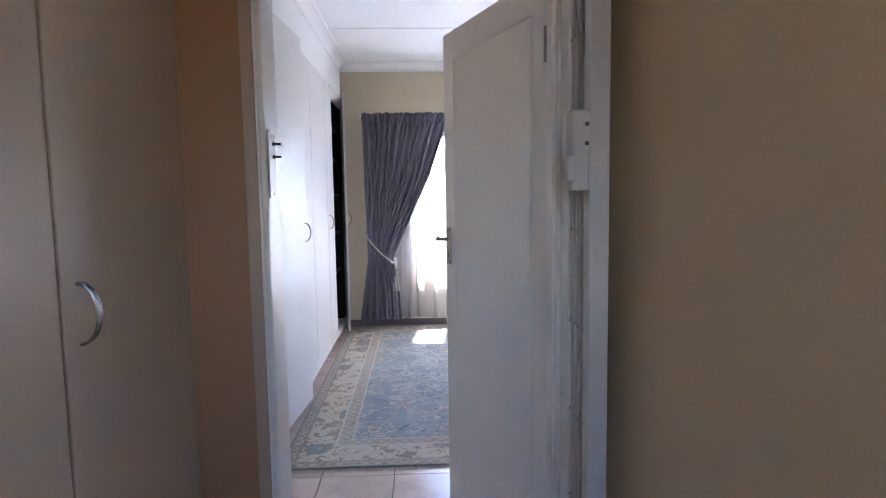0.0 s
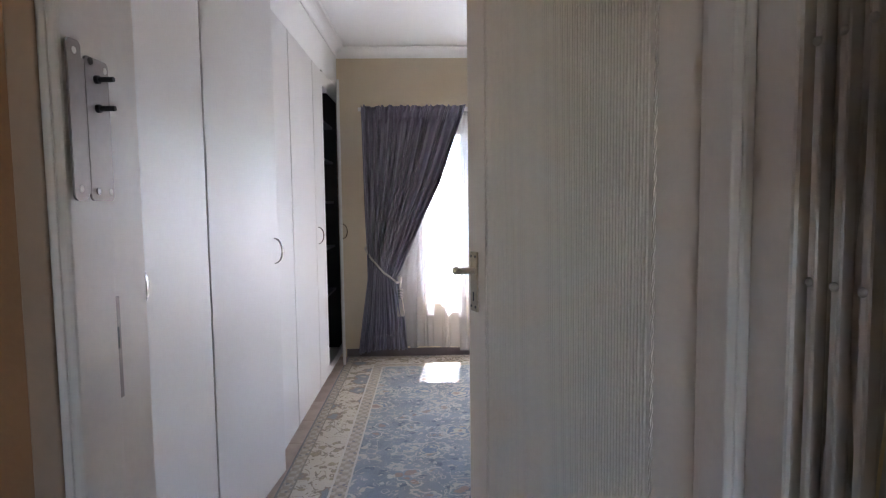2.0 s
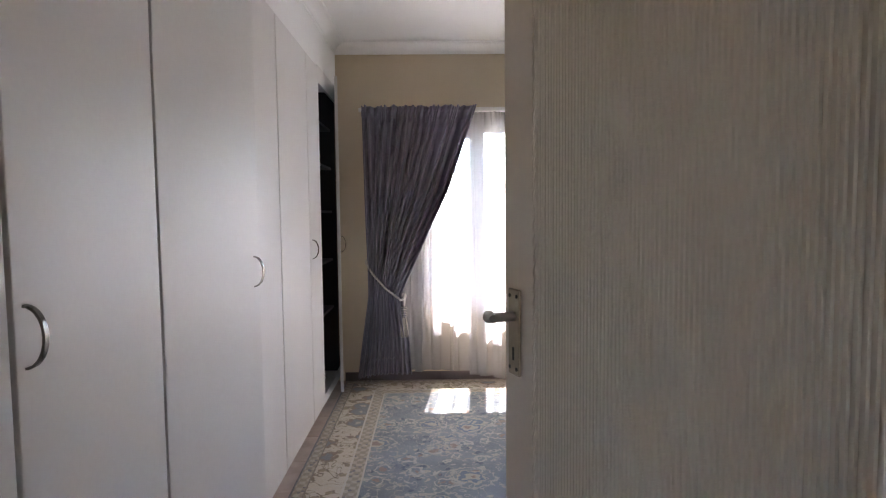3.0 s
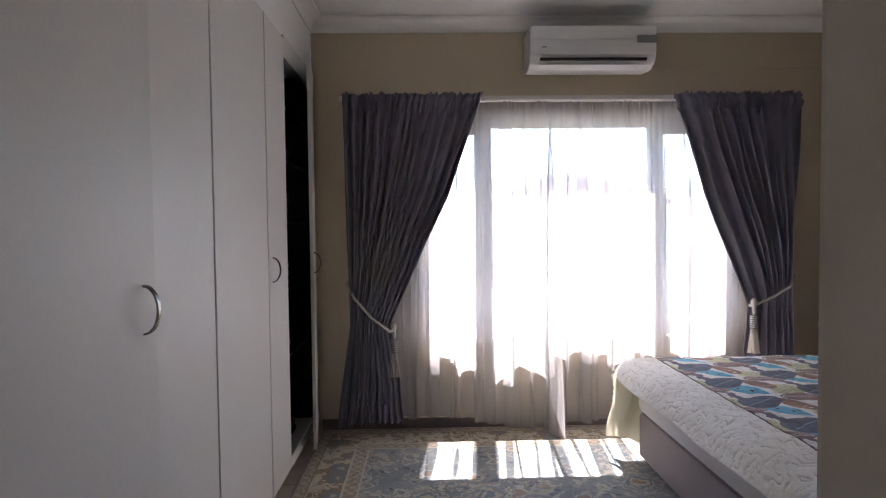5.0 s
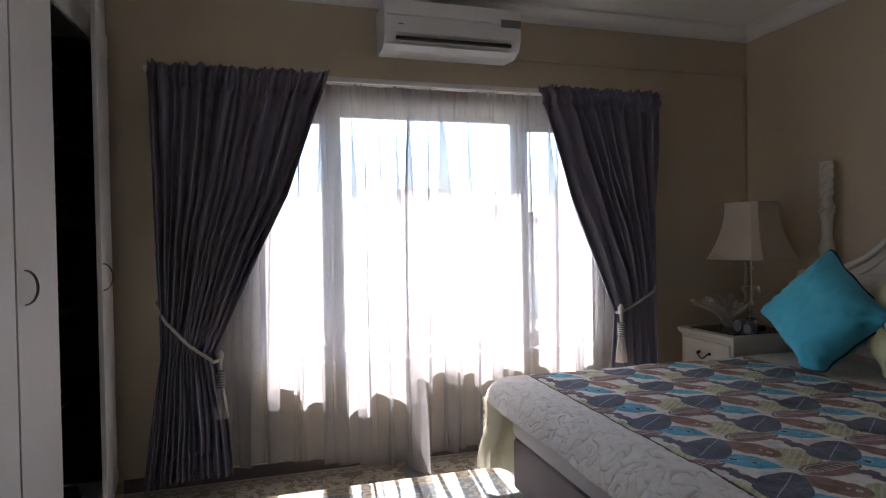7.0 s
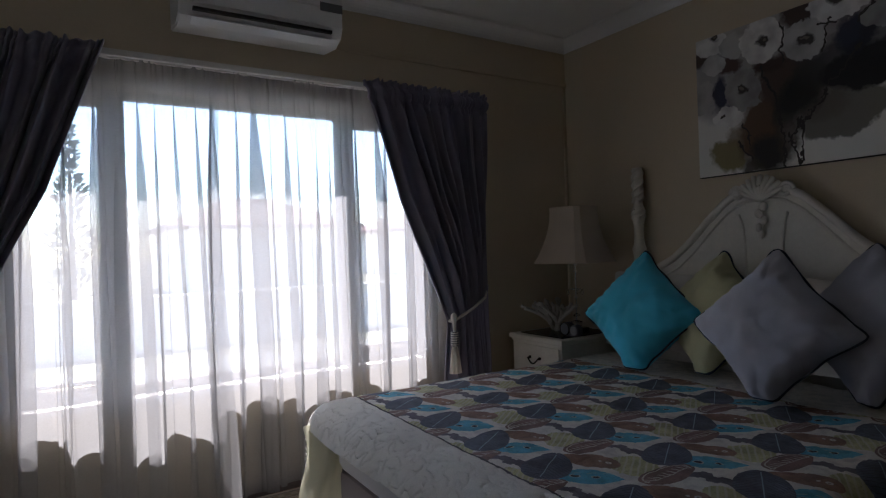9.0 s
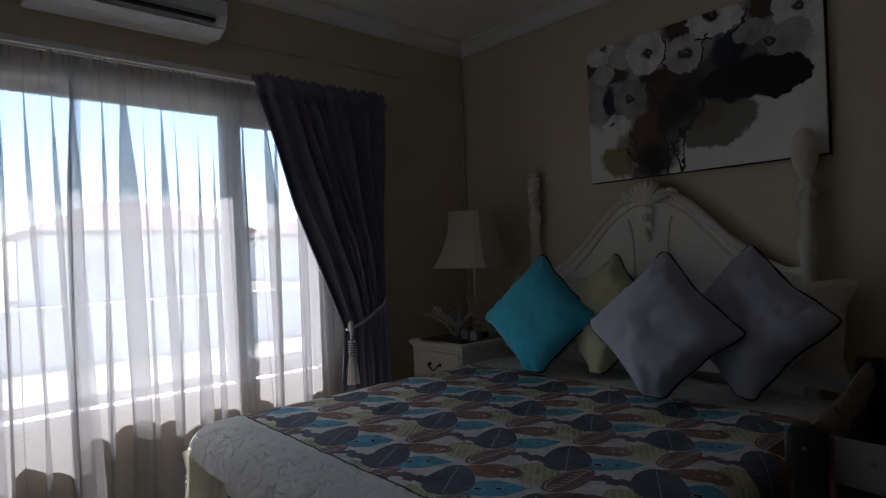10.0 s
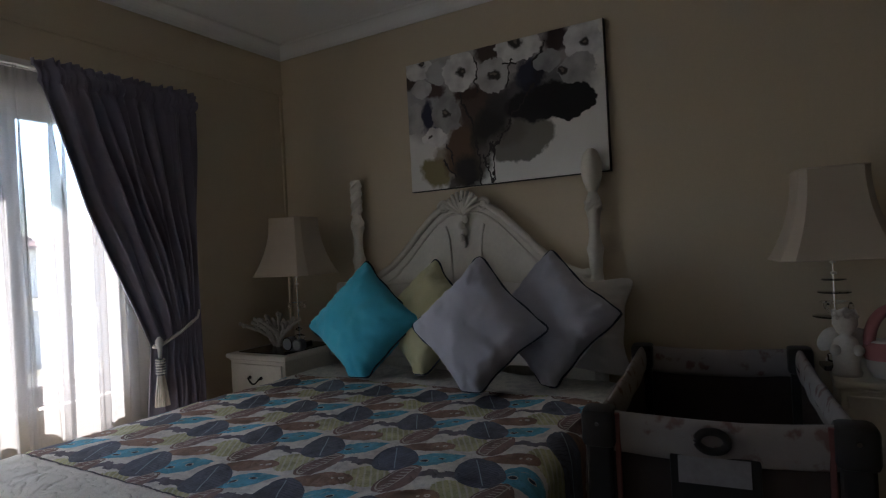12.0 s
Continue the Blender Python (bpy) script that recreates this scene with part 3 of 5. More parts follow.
def drape(label, flip, x_out, x_in, tie, foot, fall, seed):
    """A pleated curtain drawn aside by a cord; widths are given from the outer edge inward."""
    rnd = random.Random(seed)
    outer = [(2.19, x_out), (1.0, x_out + tie[0]), (0.72, x_out + tie[0]), (0.05, x_out + foot[0])]
    inner = [(2.19, x_in), (1.53, x_in + (tie[1] - x_in) * fall[0]), (1.26, x_in + (tie[1] - x_in) * fall[1]), (tie[2], tie[1]), (0.34, foot[1] - flip * 0.02), (0.05, foot[1])]
    outer, inner = [sorted(k) for k in (outer, inner)]
    # fold edges at uneven spacing, so that broad and narrow pleats follow one another
    widths = (0.052, 0.062, 0.074, 0.085) if flip > 0 else (0.06, 0.08, 0.11, 0.14)
    marks = [0.0]
    while marks[-1] < 1:
        marks.append(marks[-1] + (rnd.choice(widths)))
    depths = [rnd.uniform(0.55, 1.1) for _ in marks]
    bm = bmesh.new()

    def pleat(u):
        u = min(max(u, 0.0), 0.9999)
        for i in range(len(marks) - 1):
            if u < marks[i + 1]:
                t = (u - marks[i]) / (marks[i + 1] - marks[i])
                return depths[i] * (math.sin(t * 2 * math.pi) + 0.30 * math.sin(t * 4 * math.pi + 0.6))
        return 0.0

    def f(u, v):
        z = 2.195 - 2.125 * v
        xo, xi = straight(z, outer), straight(z, inner)
        x = xo + (xi - xo) * (u + 0.010 * math.sin(u * 40 + v * 5 + seed))
        sweep = u + (0.05 if flip > 0 else 0.22) * smooth(2.1 - z, 0.0, 1.25) * math.sin(u * math.pi)
        deep = 0.038 if z < 2.02 else 0.014 + 0.024 * smooth(-z, -2.10, -2.02)
        pinch = 1 - 0.5 * math.exp(-((z - 0.80) / 0.16) ** 2)
        y = CYF - 0.045 + pleat(sweep) * deep * pinch + 0.007 * math.sin(z * 7 + u * 19 + seed) + 0.010 * noise.noise(Vector((u * 9 + seed, z * 2.2, 0.5)))
        if z > 2.06:
            # gathered heading: a tight ruffle above the tape, pulled in at the stitch lines
            gather = math.sin(u * 190 + 2.5 * math.sin(u * 31))
            y += 0.014 * gather * smooth(z, 2.05, 2.09) - 0.020 * math.sin(smooth(z, 2.07, 2.2) * math.pi)
            y += 0.018 * math.exp(-((z - 2.165) / 0.009) ** 2) + 0.016 * math.exp(-((z - 2.095) / 0.010) ** 2)
        sag = 0.02 * math.sin(u * 3.0) if z < 0.2 else 0
        zz = z + (0.028 * u * v if flip > 0 else 0) + sag * v
        if z > 2.1:
            zz += 0.007 * math.sin(u * 83 + seed + 2 * math.sin(u * 29)) * smooth(z, 2.1, 2.19)
        return x, y, zz
    sheet(bm, 340, 150, f)
    t = thing("curtain", label, "curtain", ((x_out + tie[1]) / 2, CYF, 0), group="window curtains")
    part("cloth", bm, CURTAIN, t, soft=True, thick=0.003)
    return t


left = drape("dusky mauve pleated curtain tied back with a cord", 1, 0.085, 0.985, (0.035, 0.372, 0.72), (-0.065, 0.455), (0.38, 0.60), 2)
right = drape("dusky mauve pleated curtain tied back with a tasselled cord", -1, 3.03, 2.205, (-0.045, 2.675, 0.83), (-0.04, 2.62), (0.42, 0.645), 5)


def tieback(parent, pts, tassel):
    bm = bmesh.new()
    c = [Vector(p) for p in pts]
    n = 70
    for s in (0, 1, 2):
        ring = []
        for k in range(n + 1):
            u = k / n * (len(c) - 1)
            i = min(int(u), len(c) - 2)
            p = c[i].lerp(c[i + 1], u - i)
            a = k * 0.7 + s * 2.094
            ring.append(p + Vector((0.3 * math.cos(a), -0.5 * math.sin(a), math.cos(a))) * 0.005)
        tube(bm, ring, 0.0055, 6)
    cord = thing("tieback", "twisted cream cord curtain tieback", "tieback", pts[-1], group="curtain tiebacks")
    part("cord", bm, CORD, cord, soft=True)
    x, y, z = tassel
    part("knot", lathe(bmesh.new(), [(0.006, 0.05), (0.018, 0.035), (0.02, 0.015), (0.012, -0.005), (0.008, -0.06)], (x, y, z), 12), CORD, cord, soft=True)
    bm = lathe(bmesh.new(), [(0.008, 0), (0.02, -0.005), (0.022, -0.03), (0.021, -0.075), (0.017, -0.085)], (x, y, z - 0.06), 14)
    head = part("tassel_head", bm, GREYPL, cord, "grey bound tassel head", soft="edges")
    for k in range(6):
        zz = z - 0.066 - 0.0135 * k
        part("binding", tube(bmesh.new(), [(x + 0.0215 * math.cos(j * 0.3927), y + 0.0215 * math.sin(j * 0.3927), zz) for j in range(16)], 0.0028, 6, closed=True), CORD, head, "pale binding thread", soft=True)
    bm = bmesh.new()
    rnd = random.Random(3)
    for k in range(60):
        a, r = rnd.uniform(0, 6.283), math.sqrt(rnd.random())
        tube(bm, [(x + 0.013 * r * math.cos(a), y + 0.013 * r * math.sin(a), z - 0.142), (x + 0.026 * r * math.cos(a), y + 0.024 * r * math.sin(a), z - 0.22), (x + 0.036 * r * math.cos(a), y + 0.03 * r * math.sin(a), z - 0.30)], 0.0045, 5)
    part("tassel_skirt", bm, TASSEL, cord, "cream thread tassel", soft=True)


tieback(left, [(0.105, 6.30, 1.02), (0.10, 6.18, 0.99), (0.16, 6.115, 0.905), (0.26, 6.10, 0.79), (0.375, 6.105, 0.70), (0.392, 6.15, 0.70)], (0.398, 6.165, 0.70))
tieback(right, [(3.01, 6.30, 1.06), (3.0, 6.18, 1.01), (2.93, 6.115, 0.95), (2.82, 6.10, 0.89), (2.69, 6.105, 0.83), (2.68, 6.14, 0.83)], (2.69, 6.10, 0.83))
rail = thing("curtain_rail", "long white curtain rail above the window", "curtain rail", (1.56, 6.25, 2.19))
part("track", boxes((0.06, 3.05, 6.235, 6.26, 2.165, 2.195), bevel=0.003), RAIL, rail)
part("track", boxes((0.3, 2.85, 6.285, 6.305, 2.165, 2.19), bevel=0.003), RAIL, rail)
for x in (0.2, 0.98, 1.62, 2.25, 2.92):
    part("bracket", boxes((x - 0.012, x + 0.012, 6.262, 6.3595, 2.168, 2.185), bevel=0.002), RAIL, rail)

# sheer voile in two lengths that hang close behind the curtains
VOILE = bpy.data.materials.new("white_voile")
VOILE.use_nodes = True
_n = VOILE.node_tree
_n.nodes.remove(_n.nodes["Principled BSDF"])
_tr, _tl, _df, _m1, _m2, _wv, _tc = (_n.nodes.new(k) for k in ("ShaderNodeBsdfTransparent", "ShaderNodeBsdfTranslucent", "ShaderNodeBsdfDiffuse", "ShaderNodeMixShader", "ShaderNodeMixShader", "ShaderNodeTexNoise", "ShaderNodeTexCoord"))
_tr.inputs[0].default_value = (1, 1, 1, 1)
_tl.inputs[0].default_value = (0.43, 0.425, 0.43, 1)
_df.inputs[0].default_value = (0.72, 0.71, 0.72, 1)
_m1.inputs[0].default_value = 0.30
_mr = _n.nodes.new("ShaderNodeMapRange")
_wv.inputs["Scale"].default_value = 500
_n.links.new(_tc.outputs["Object"], _wv.inputs["Vector"])
_n.links.new(_wv.outputs[0], _mr.inputs[0])
_mr.inputs[1].default_value, _mr.inputs[2].default_value, _mr.inputs[3].default_value, _mr.inputs[4].default_value = 0.3, 0.7, 0.46, 0.70
_n.links.new(_tl.outputs[0], _m1.inputs[1])
_n.links.new(_df.outputs[0], _m1.inputs[2])
_n.links.new(_mr.outputs[0], _m2.inputs[0])
_n.links.new(_tr.outputs[0], _m2.inputs[1])
_n.links.new(_m1.outputs[0], _m2.inputs[2])
_n.links.new(_m2.outputs[0], _n.nodes["Material Output"].inputs[0])


def voile(x0, x1, foot, seed, label, folds, billow):
    """A gathered sheer: folds that lap over themselves, so that some strips are doubled."""
    rnd = random.Random(seed)
    W = x1 - x0
    lapped = [((k + 0.5 + rnd.uniform(-0.38, 0.38)) / folds, rnd.choice((0.005, 0.006, 0.008, 0.010, 0.014, 0.020, 0.030)), rnd.uniform(1.2, 3.4), rnd.uniform(-0.045, 0.045)) for k in range(folds)]
    # broad folds that double the cloth between the fine ones
    wide = int(W * 12)
    lapped += [((k + 0.5 + rnd.uniform(-0.3, 0.3)) / wide, rnd.uniform(0.014, 0.030), rnd.uniform(1.8, 3.1), rnd.uniform(-0.04, 0.04)) for k in range(wide)]
    comps = [(rnd.uniform(9, 14), rnd.uniform(0, 6.28), 0.018), (rnd.uniform(24, 34), rnd.uniform(0, 6.28), 0.010)]

    def f(u, v):
        z = 2.18 - (2.18 - foot(u)) * v
        x = x0 + W * u
        w = s = 0.0
        fall = 0.35 + 0.65 * smooth(v, 0.0, 0.35)
        for b, r, g, lean in lapped:
            d = (u - b) * W / r - lean * v / r * 0.6
            if abs(d) < 5:
                e = math.exp(-d * d * 0.5)
                s -= g * r * d * e * fall
                w += (0.010 + 0.35 * r) * e * fall
        for k, p, a in comps:
            w += a * math.sin(k * u * W * 2 + p + 0.6 * math.sin(v * 2.4 + p)) * (0.3 + 0.8 * v)
        if z > 2.1:
            w = w * 0.5 + 0.004 * math.sin(u * W * 240)
        return x + s, 6.295 - w - billow(u) * smooth(v, 0.3, 1.0), z
    bm = sheet(bmesh.new(), int(W * 560), 44, f)
    return solo("sheer_curtain", bm, VOILE, label, "sheer curtain", "sheer curtains", soft=True, fix=False)


voile(0.34, 1.47, lambda u: 0.10 - 0.075 * smooth(u, 0.35, 0.9) + 0.012 * math.sin(u * 30), 11, "white voile sheer curtain billowing out over the rug", 40, lambda u: 0.05 * smooth(u, 0.36, 0.60) + 0.20 * smooth(u, 0.95, 1.0))
voile(1.40, 2.92, lambda u: 0.05 + 0.012 * math.sin(u * 33), 23, "white voile sheer curtain hanging to the floor", 50, lambda u: 0.05 * (1 - smooth(u, 0.0, 0.05)))

# ---- rug ----
RX0, RX1, RY0, RY1 = -0.085, 2.36, 3.09, 6.30
RUG = Mat("woven_floral_rug", (0.25, 0.33, 0.38), 0.95)
rx, ry, _ = RUG.xyz()
warp = RUG.noise(14, 2)
d = (rx - RX0).low((rx * -1) + RX1).low((ry - RY0).low((ry * -1) + RY1))
dd = d + (RUG.noise(60, 2) - 0.5) * 0.008


def motif(scale, seed_shift, jitter=0.35):
    at = RUG.vec(rx + (warp - 0.5) * jitter * 0.2 + seed_shift, ry + (RUG.noise(11, 2) - 0.5) * jitter * 0.2, 0.0)
    return RUG.voronoi(scale, at)


field = RUG.mix((0.145, 0.180, 0.205), (0.220, 0.260, 0.280), RUG.noise(4, 4).ramp(0.35, 0.65))
v1, v2, v3 = motif(3.1, 0.0), motif(7.5, 3.0), motif(15, 7.0)
petal = (RUG.noise(34, 2) - 0.5) * 0.34
pick, pick2 = RUG.noise(5, 2), RUG.noise(8, 2)
vine = ((RUG.noise(7, 1, distortion=1.2) - 0.5).abs() + (RUG.noise(60, 1) - 0.5) * 0.02).less(0.011)
field = RUG.mix(field, (0.33, 0.33, 0.29), vine)
field = RUG.mix(field, (0.085, 0.115, 0.155), ((v3 + petal).less(0.27)) * pick2.less(0.49))
field = RUG.mix(field, (0.42, 0.39, 0.32), ((v3 + petal * 1.1).less(0.25)) * pick2.more(0.50))
field = RUG.mix(field, (0.45, 0.43, 0.37), ((v2 + petal * 0.9) - 0.34).abs().less(0.040) * pick.more(0.46))
field = RUG.mix(field, (0.27, 0.20, 0.16), ((v2 + petal * 0.8).less(0.20)) * pick.more(0.47))
v4 = motif(24, 5.0)
field = RUG.mix(field, (0.40, 0.39, 0.35), ((v4 + petal) - 0.30).abs().less(0.055) * RUG.noise(6, 2).more(0.47))
field = RUG.mix(field, (0.40, 0.38, 0.33), ((v1 + petal * 0.8) - 0.36).abs().less(0.022))
field = RUG.mix(field, (0.42, 0.39, 0.31), (v1 + petal * 0.7).less(0.25))
field = RUG.mix(field, (0.13, 0.18, 0.24), ((v1 + petal * 0.7) - 0.19).abs().less(0.03))
field = RUG.mix(field, (0.27, 0.19, 0.15), (v1 + petal * 0.4).less(0.09))
cream = RUG.mix((0.47, 0.42, 0.32), (0.56, 0.50, 0.40), RUG.noise(6, 3))
b1, b2 = motif(4.4, 1.3), motif(15, 4.1)
cream = RUG.mix(cream, (0.20, 0.155, 0.10), ((RUG.noise(11, 1, distortion=1.0) - 0.5).abs()).less(0.018))
cream = RUG.mix(cream, (0.20, 0.155, 0.10), ((b2 + petal * 0.9) - 0.33).abs().less(0.06) * pick2.more(0.47))
cream = RUG.mix(cream, (0.27, 0.22, 0.13), (b2 + petal * 1.1).less(0.26))
cream = RUG.mix(cream, (0.22, 0.16, 0.11), (b1 + petal * 0.8).less(0.33) * (b1 + petal * 0.8).more(0.27))
cream = RUG.mix(cream, (0.165, 0.185, 0.19), (b1 + petal * 0.8).less(0.27))
cream = RUG.mix(cream, (0.38, 0.36, 0.29), (b1 + petal * 0.6).less(0.10))
guard = RUG.mix((0.30, 0.25, 0.18), (0.43, 0.38, 0.29), ((rx * 95).sin() * (ry * 95).sin() + petal * 2).ramp(-0.2, 0.3))
guard = RUG.mix(guard, (0.16, 0.15, 0.15), (RUG.voronoi(26) + petal).less(0.24))
line = (0.20, 0.17, 0.13)
col = RUG.mix(guard, cream, dd.more(0.07))
col = RUG.mix(col, line, (dd - 0.07).abs().less(0.004))
col = RUG.mix(col, guard, dd.more(0.255))
col = RUG.mix(col, (0.52, 0.48, 0.40), (dd - 0.255).abs().less(0.006))
col = RUG.mix(col, field, dd.more(0.335))
col = RUG.mix(col, (0.50, 0.46, 0.38), (dd - 0.335).abs().less(0.005))
col = RUG.mix(col, (0.20, 0.19, 0.19), dd.less(0.012))
RUG.set("Base Color", RUG.mix(col, RUG.mix(col, (0.1, 0.1, 0.1), 0.35), RUG.noise(420, 2).ramp(0.35, 0.75)))
RUG.set("Sheen Weight", 0.2)
RUG.bump(RUG.noise(500, 2), 0.5, 0.003)
RUGM = RUG.m
rug = thing("rug", "blue and cream floral woven rug with fringed ends on the tiles", "rug")
part("carpet", boxes((RX0, RX1, RY0, RY1, 0.0008, 0.012), bevel=0.003), RUGM, rug)
FRINGE = plain("cream_fringe", (0.60, 0.56, 0.48), 0.95, amount=0.2, fine=200)
for y, s in ((RY0, -1), (RY1, 1)):
    rnd = random.Random(8 + s)
    bm = bmesh.new()
    x = RX0 + 0.004
    while x < RX1:
        l = rnd.uniform(0.022, 0.036)
        w = rnd.uniform(-0.008, 0.008)
        tube(bm, [(x, y - s * 0.002, 0.007), (x + w * 0.4, y + s * l * 0.5, 0.005), (x + w, y + s * l, 0.003)], 0.0025, 4)
        x += rnd.uniform(0.006, 0.011)
    tagged(part("fringe", bm, FRINGE, rug, "knotted cream fringe"), kind="stuff")

# ---- bed ----
BX0, BX1, BY0, BY1 = 1.80, 3.76, 4.14, 5.70
BC = (BY0 + BY1) / 2
DIVAN = plain("grey_mauve_divan_cloth", (0.30, 0.26, 0.27), 0.9, amount=0.1, fine=400, bump=0.25)
SHEET = plain("white_mattress_cloth", (0.62, 0.60, 0.60), 0.85, amount=0.08, fine=200, bump=0.15)
bed = thing("bed", "large bed with a grey-mauve divan base under a leaf quilt", "bed", ((BX0 + BX1) / 2, BC, 0))
part("divan_base", boxes((BX0, BX1, BY0, BY1, 0.045, 0.295), bevel=0.02), DIVAN, bed, "grey-mauve cloth divan base", soft="edges")
part("mattress", boxes((BX0 - 0.01, BX1, BY0 - 0.01, BY1 + 0.01, 0.297, 0.545), bevel=0.045), SHEET, bed, "white mattress", soft="edges")
for x in (BX0 + 0.12, BX1 - 0.12):
    for y in (BY0 + 0.12, BY1 - 0.12):
        part("caster", rod(bmesh.new(), (x, y, 0.0), (x, y, 0.05), 0.025), GREYPL, bed, soft="edges")

LEAF = Mat("leaf_print_cotton", (0.5, 0.48, 0.42), 0.9)
_p = LEAF.nt.nodes.new("ShaderNodeNewGeometry")
LEAF.where = _p.outputs["Position"]
lx, ly, lz = LEAF.xyz()
base = LEAF.mix((0.80, 0.77, 0.71), (0.54, 0.52, 0.50), LEAF.noise(26, 4).ramp(0.45, 0.68) * 0.8)


def leaf_axes(cx, cy, turn):
    """Own axes of a leaf in the half-drop repeat of the print."""
    W, H = 0.357, 0.30
    col = ((lx - cx) / W + 0.5).floor()
    u = (lx - cx) - col * W
    sh = ly - cy + col.mod(2.0) * (H / 2)
    v = sh - ((sh / H) + 0.5).floor() * H
    c, s = math.cos(turn), math.sin(turn)
    return u * c + v * s, v * c - u * s


leaf_wob = (LEAF.noise(30, 2) - 0.5) * 0.16
leaf_tone = LEAF.noise(18, 4).ramp(0.3, 0.7)
leaf_fleck = LEAF.noise(160, 3)


def print_leaf(dx, dy, a, b, turn, colour, vein, kind, taper=0.0):
    global base
    a, b = a * 1.10, b * 1.16
    p, q = leaf_axes(2.753 + dx, 4.601 + dy, turn)
    wide = (p / a) * taper + 1.0
    e = (p / a).op("POWER", 2.0) + (q / (wide * b)).op("POWER", 2.0) + leaf_wob
    if kind == "blue":
        e = (p / a).op("POWER", 2.0) + (q / (wide * b)).abs() + leaf_wob
    body = LEAF.mix(tuple(v * 1.55 for v in colour), tuple(v * 0.78 for v in colour), leaf_tone)
    body = LEAF.mix(body, tuple(v * 0.55 for v in colour), leaf_fleck.ramp(0.52, 0.7) * 0.6)
    if kind == "veined":
        ribs = (q.abs() * 330 + p * 420).sin().more(0.80)
        body = LEAF.mix(body, tuple(v * 0.4 for v in colour), ribs * 0.75)
        body = LEAF.mix(body, vein, q.abs().less(0.0017) * p.abs().less(a * 0.85))
    if kind == "blue":
        for k, r in ((-0.35, 0.011), (0.22, 0.009)):
            d = (p - a * k).op("POWER", 2.0) * 0.45 + q.op("POWER", 2.0)
            body = LEAF.mix(body, (0.55, 0.58, 0.55), d.less(r * r))
            body = LEAF.mix(body, vein, d.less(r * r * 0.55))
        body = LEAF.mix(body, (0.45, 0.55, 0.58), (q - b * 0.45).abs().less(0.0014) * (p * 140).sin().more(-0.3))
    if kind == "dots":
        d = (p - a * 0.62).op("POWER", 2.0) + (q - b * 0.1).op("POWER", 2.0)
        body = LEAF.mix(body, vein, d.less(0.00009) * d.more(0.000012))
        body = LEAF.mix(body, vein, ((p - a * 0.35).op("POWER", 2.0) + (q - b * 0.1).op("POWER", 2.0)).less(0.00003))
    if kind == "outlined":
        body = LEAF.mix(body, vein, (e - 0.74).abs().less(0.055) * q.more(-b * 0.25))
        body = LEAF.mix(body, vein, (q + b * 0.12).abs().less(0.0016))
        body = LEAF.mix(body, vein, (p * 330 + q * 140).sin().more(0.72) * q.more(-b * 0.1) * q.less(b * 0.38) * e.less(0.62))
    if kind == "streaked":
        body = LEAF.mix(body, (0.70, 0.68, 0.56), (q * 300 + p * 90 + leaf_wob * 14).sin().ramp(0.2, 0.9) * 0.6)
        e = e + (LEAF.noise(60, 3) - 0.5) * 0.7
    base = LEAF.mix(base, body, e.less(1.0))


SLATE, TWIG, UMBER = (0.115, 0.125, 0.165), (0.135, 0.12, 0.145), (0.27, 0.165, 0.12)
print_leaf(-0.155, 0.000, 0.070, 0.062, 0.9, (0.46, 0.45, 0.25), (0.28, 0.27, 0.14), "streaked")
print_leaf(-0.071, 0.095, 0.078, 0.012, -1.37, TWIG, TWIG, "plain", 0.4)
for du, turn in ((-0.045, -0.75), (-0.012, -2.0), (0.018, -0.8), (0.045, -1.9)):
    print_leaf(-0.071 + 0.20 * du, 0.095 - 0.98 * du, 0.036, 0.0125, turn, TWIG, TWIG, "plain")
print_leaf(0.030, 0.170, 0.094, 0.046, -0.79, (0.10, 0.36, 0.50), (0.025, 0.035, 0.06), "blue", -0.2)
print_leaf(0.125, -0.045, 0.084, 0.040, -1.10, UMBER, (0.66, 0.62, 0.56), "dots", 0.22)
print_leaf(-0.138, -0.105, 0.092, 0.042, -0.07, (0.22, 0.14, 0.125), (0.60, 0.55, 0.48), "outlined", -0.15)
print_leaf(0.0, 0.0, 0.098, 0.062, 0.56, SLATE, (0.36, 0.46, 0.52), "veined", -0.28)
border = LEAF.mix((0.82, 0.79, 0.72), (0.88, 0.85, 0.79), LEAF.noise(7, 3))
SEAM_X = 1.915
head = (lx * -1) + 3.27
seam = lx - SEAM_X
stain = LEAF.noise(26, 2)
col = LEAF.mix(border, base, seam.more(0.0))
edge_print = LEAF.mix((0.76, 0.74, 0.68), (0.62, 0.62, 0.58), stain.ramp(0.45, 0.6))
col = LEAF.mix(col, edge_print, head.less(0.0))
col = LEAF.mix(col, (0.10, 0.09, 0.10), seam.abs().less(0.005))
LEAF.set("Base Color", LEAF.mix(col, LEAF.mix(col, (0.2, 0.2, 0.2), 0.25), LEAF.noise(300, 2).ramp(0.4, 0.8)))
_q = LEAF.vec(lx + (LEAF.noise(9, 2) - 0.5) * 0.06, ly + (LEAF.noise(10, 2) - 0.5) * 0.06, lz)
meander = (LEAF.noise(17, 1, at=_q, distortion=0.8) - 0.5).abs().ramp(0.0, 0.20).op("POWER", 0.6)
LEAF.bump(meander * 0.5 + LEAF.noise(40, 3) * 0.4, 0.45, 0.008)
LEAFM = LEAF.m
LINING = Mat("pale_yellow_lining", (0.68, 0.66, 0.54), 0.85).worn(amount=0.15, big=6, fine=200, bump=0.15)
_tl, _mx = LINING.nt.nodes.new("ShaderNodeBsdfTranslucent"), LINING.nt.nodes.new("ShaderNodeMixShader")
_tl.inputs[0].default_value = (0.80, 0.77, 0.58, 1)
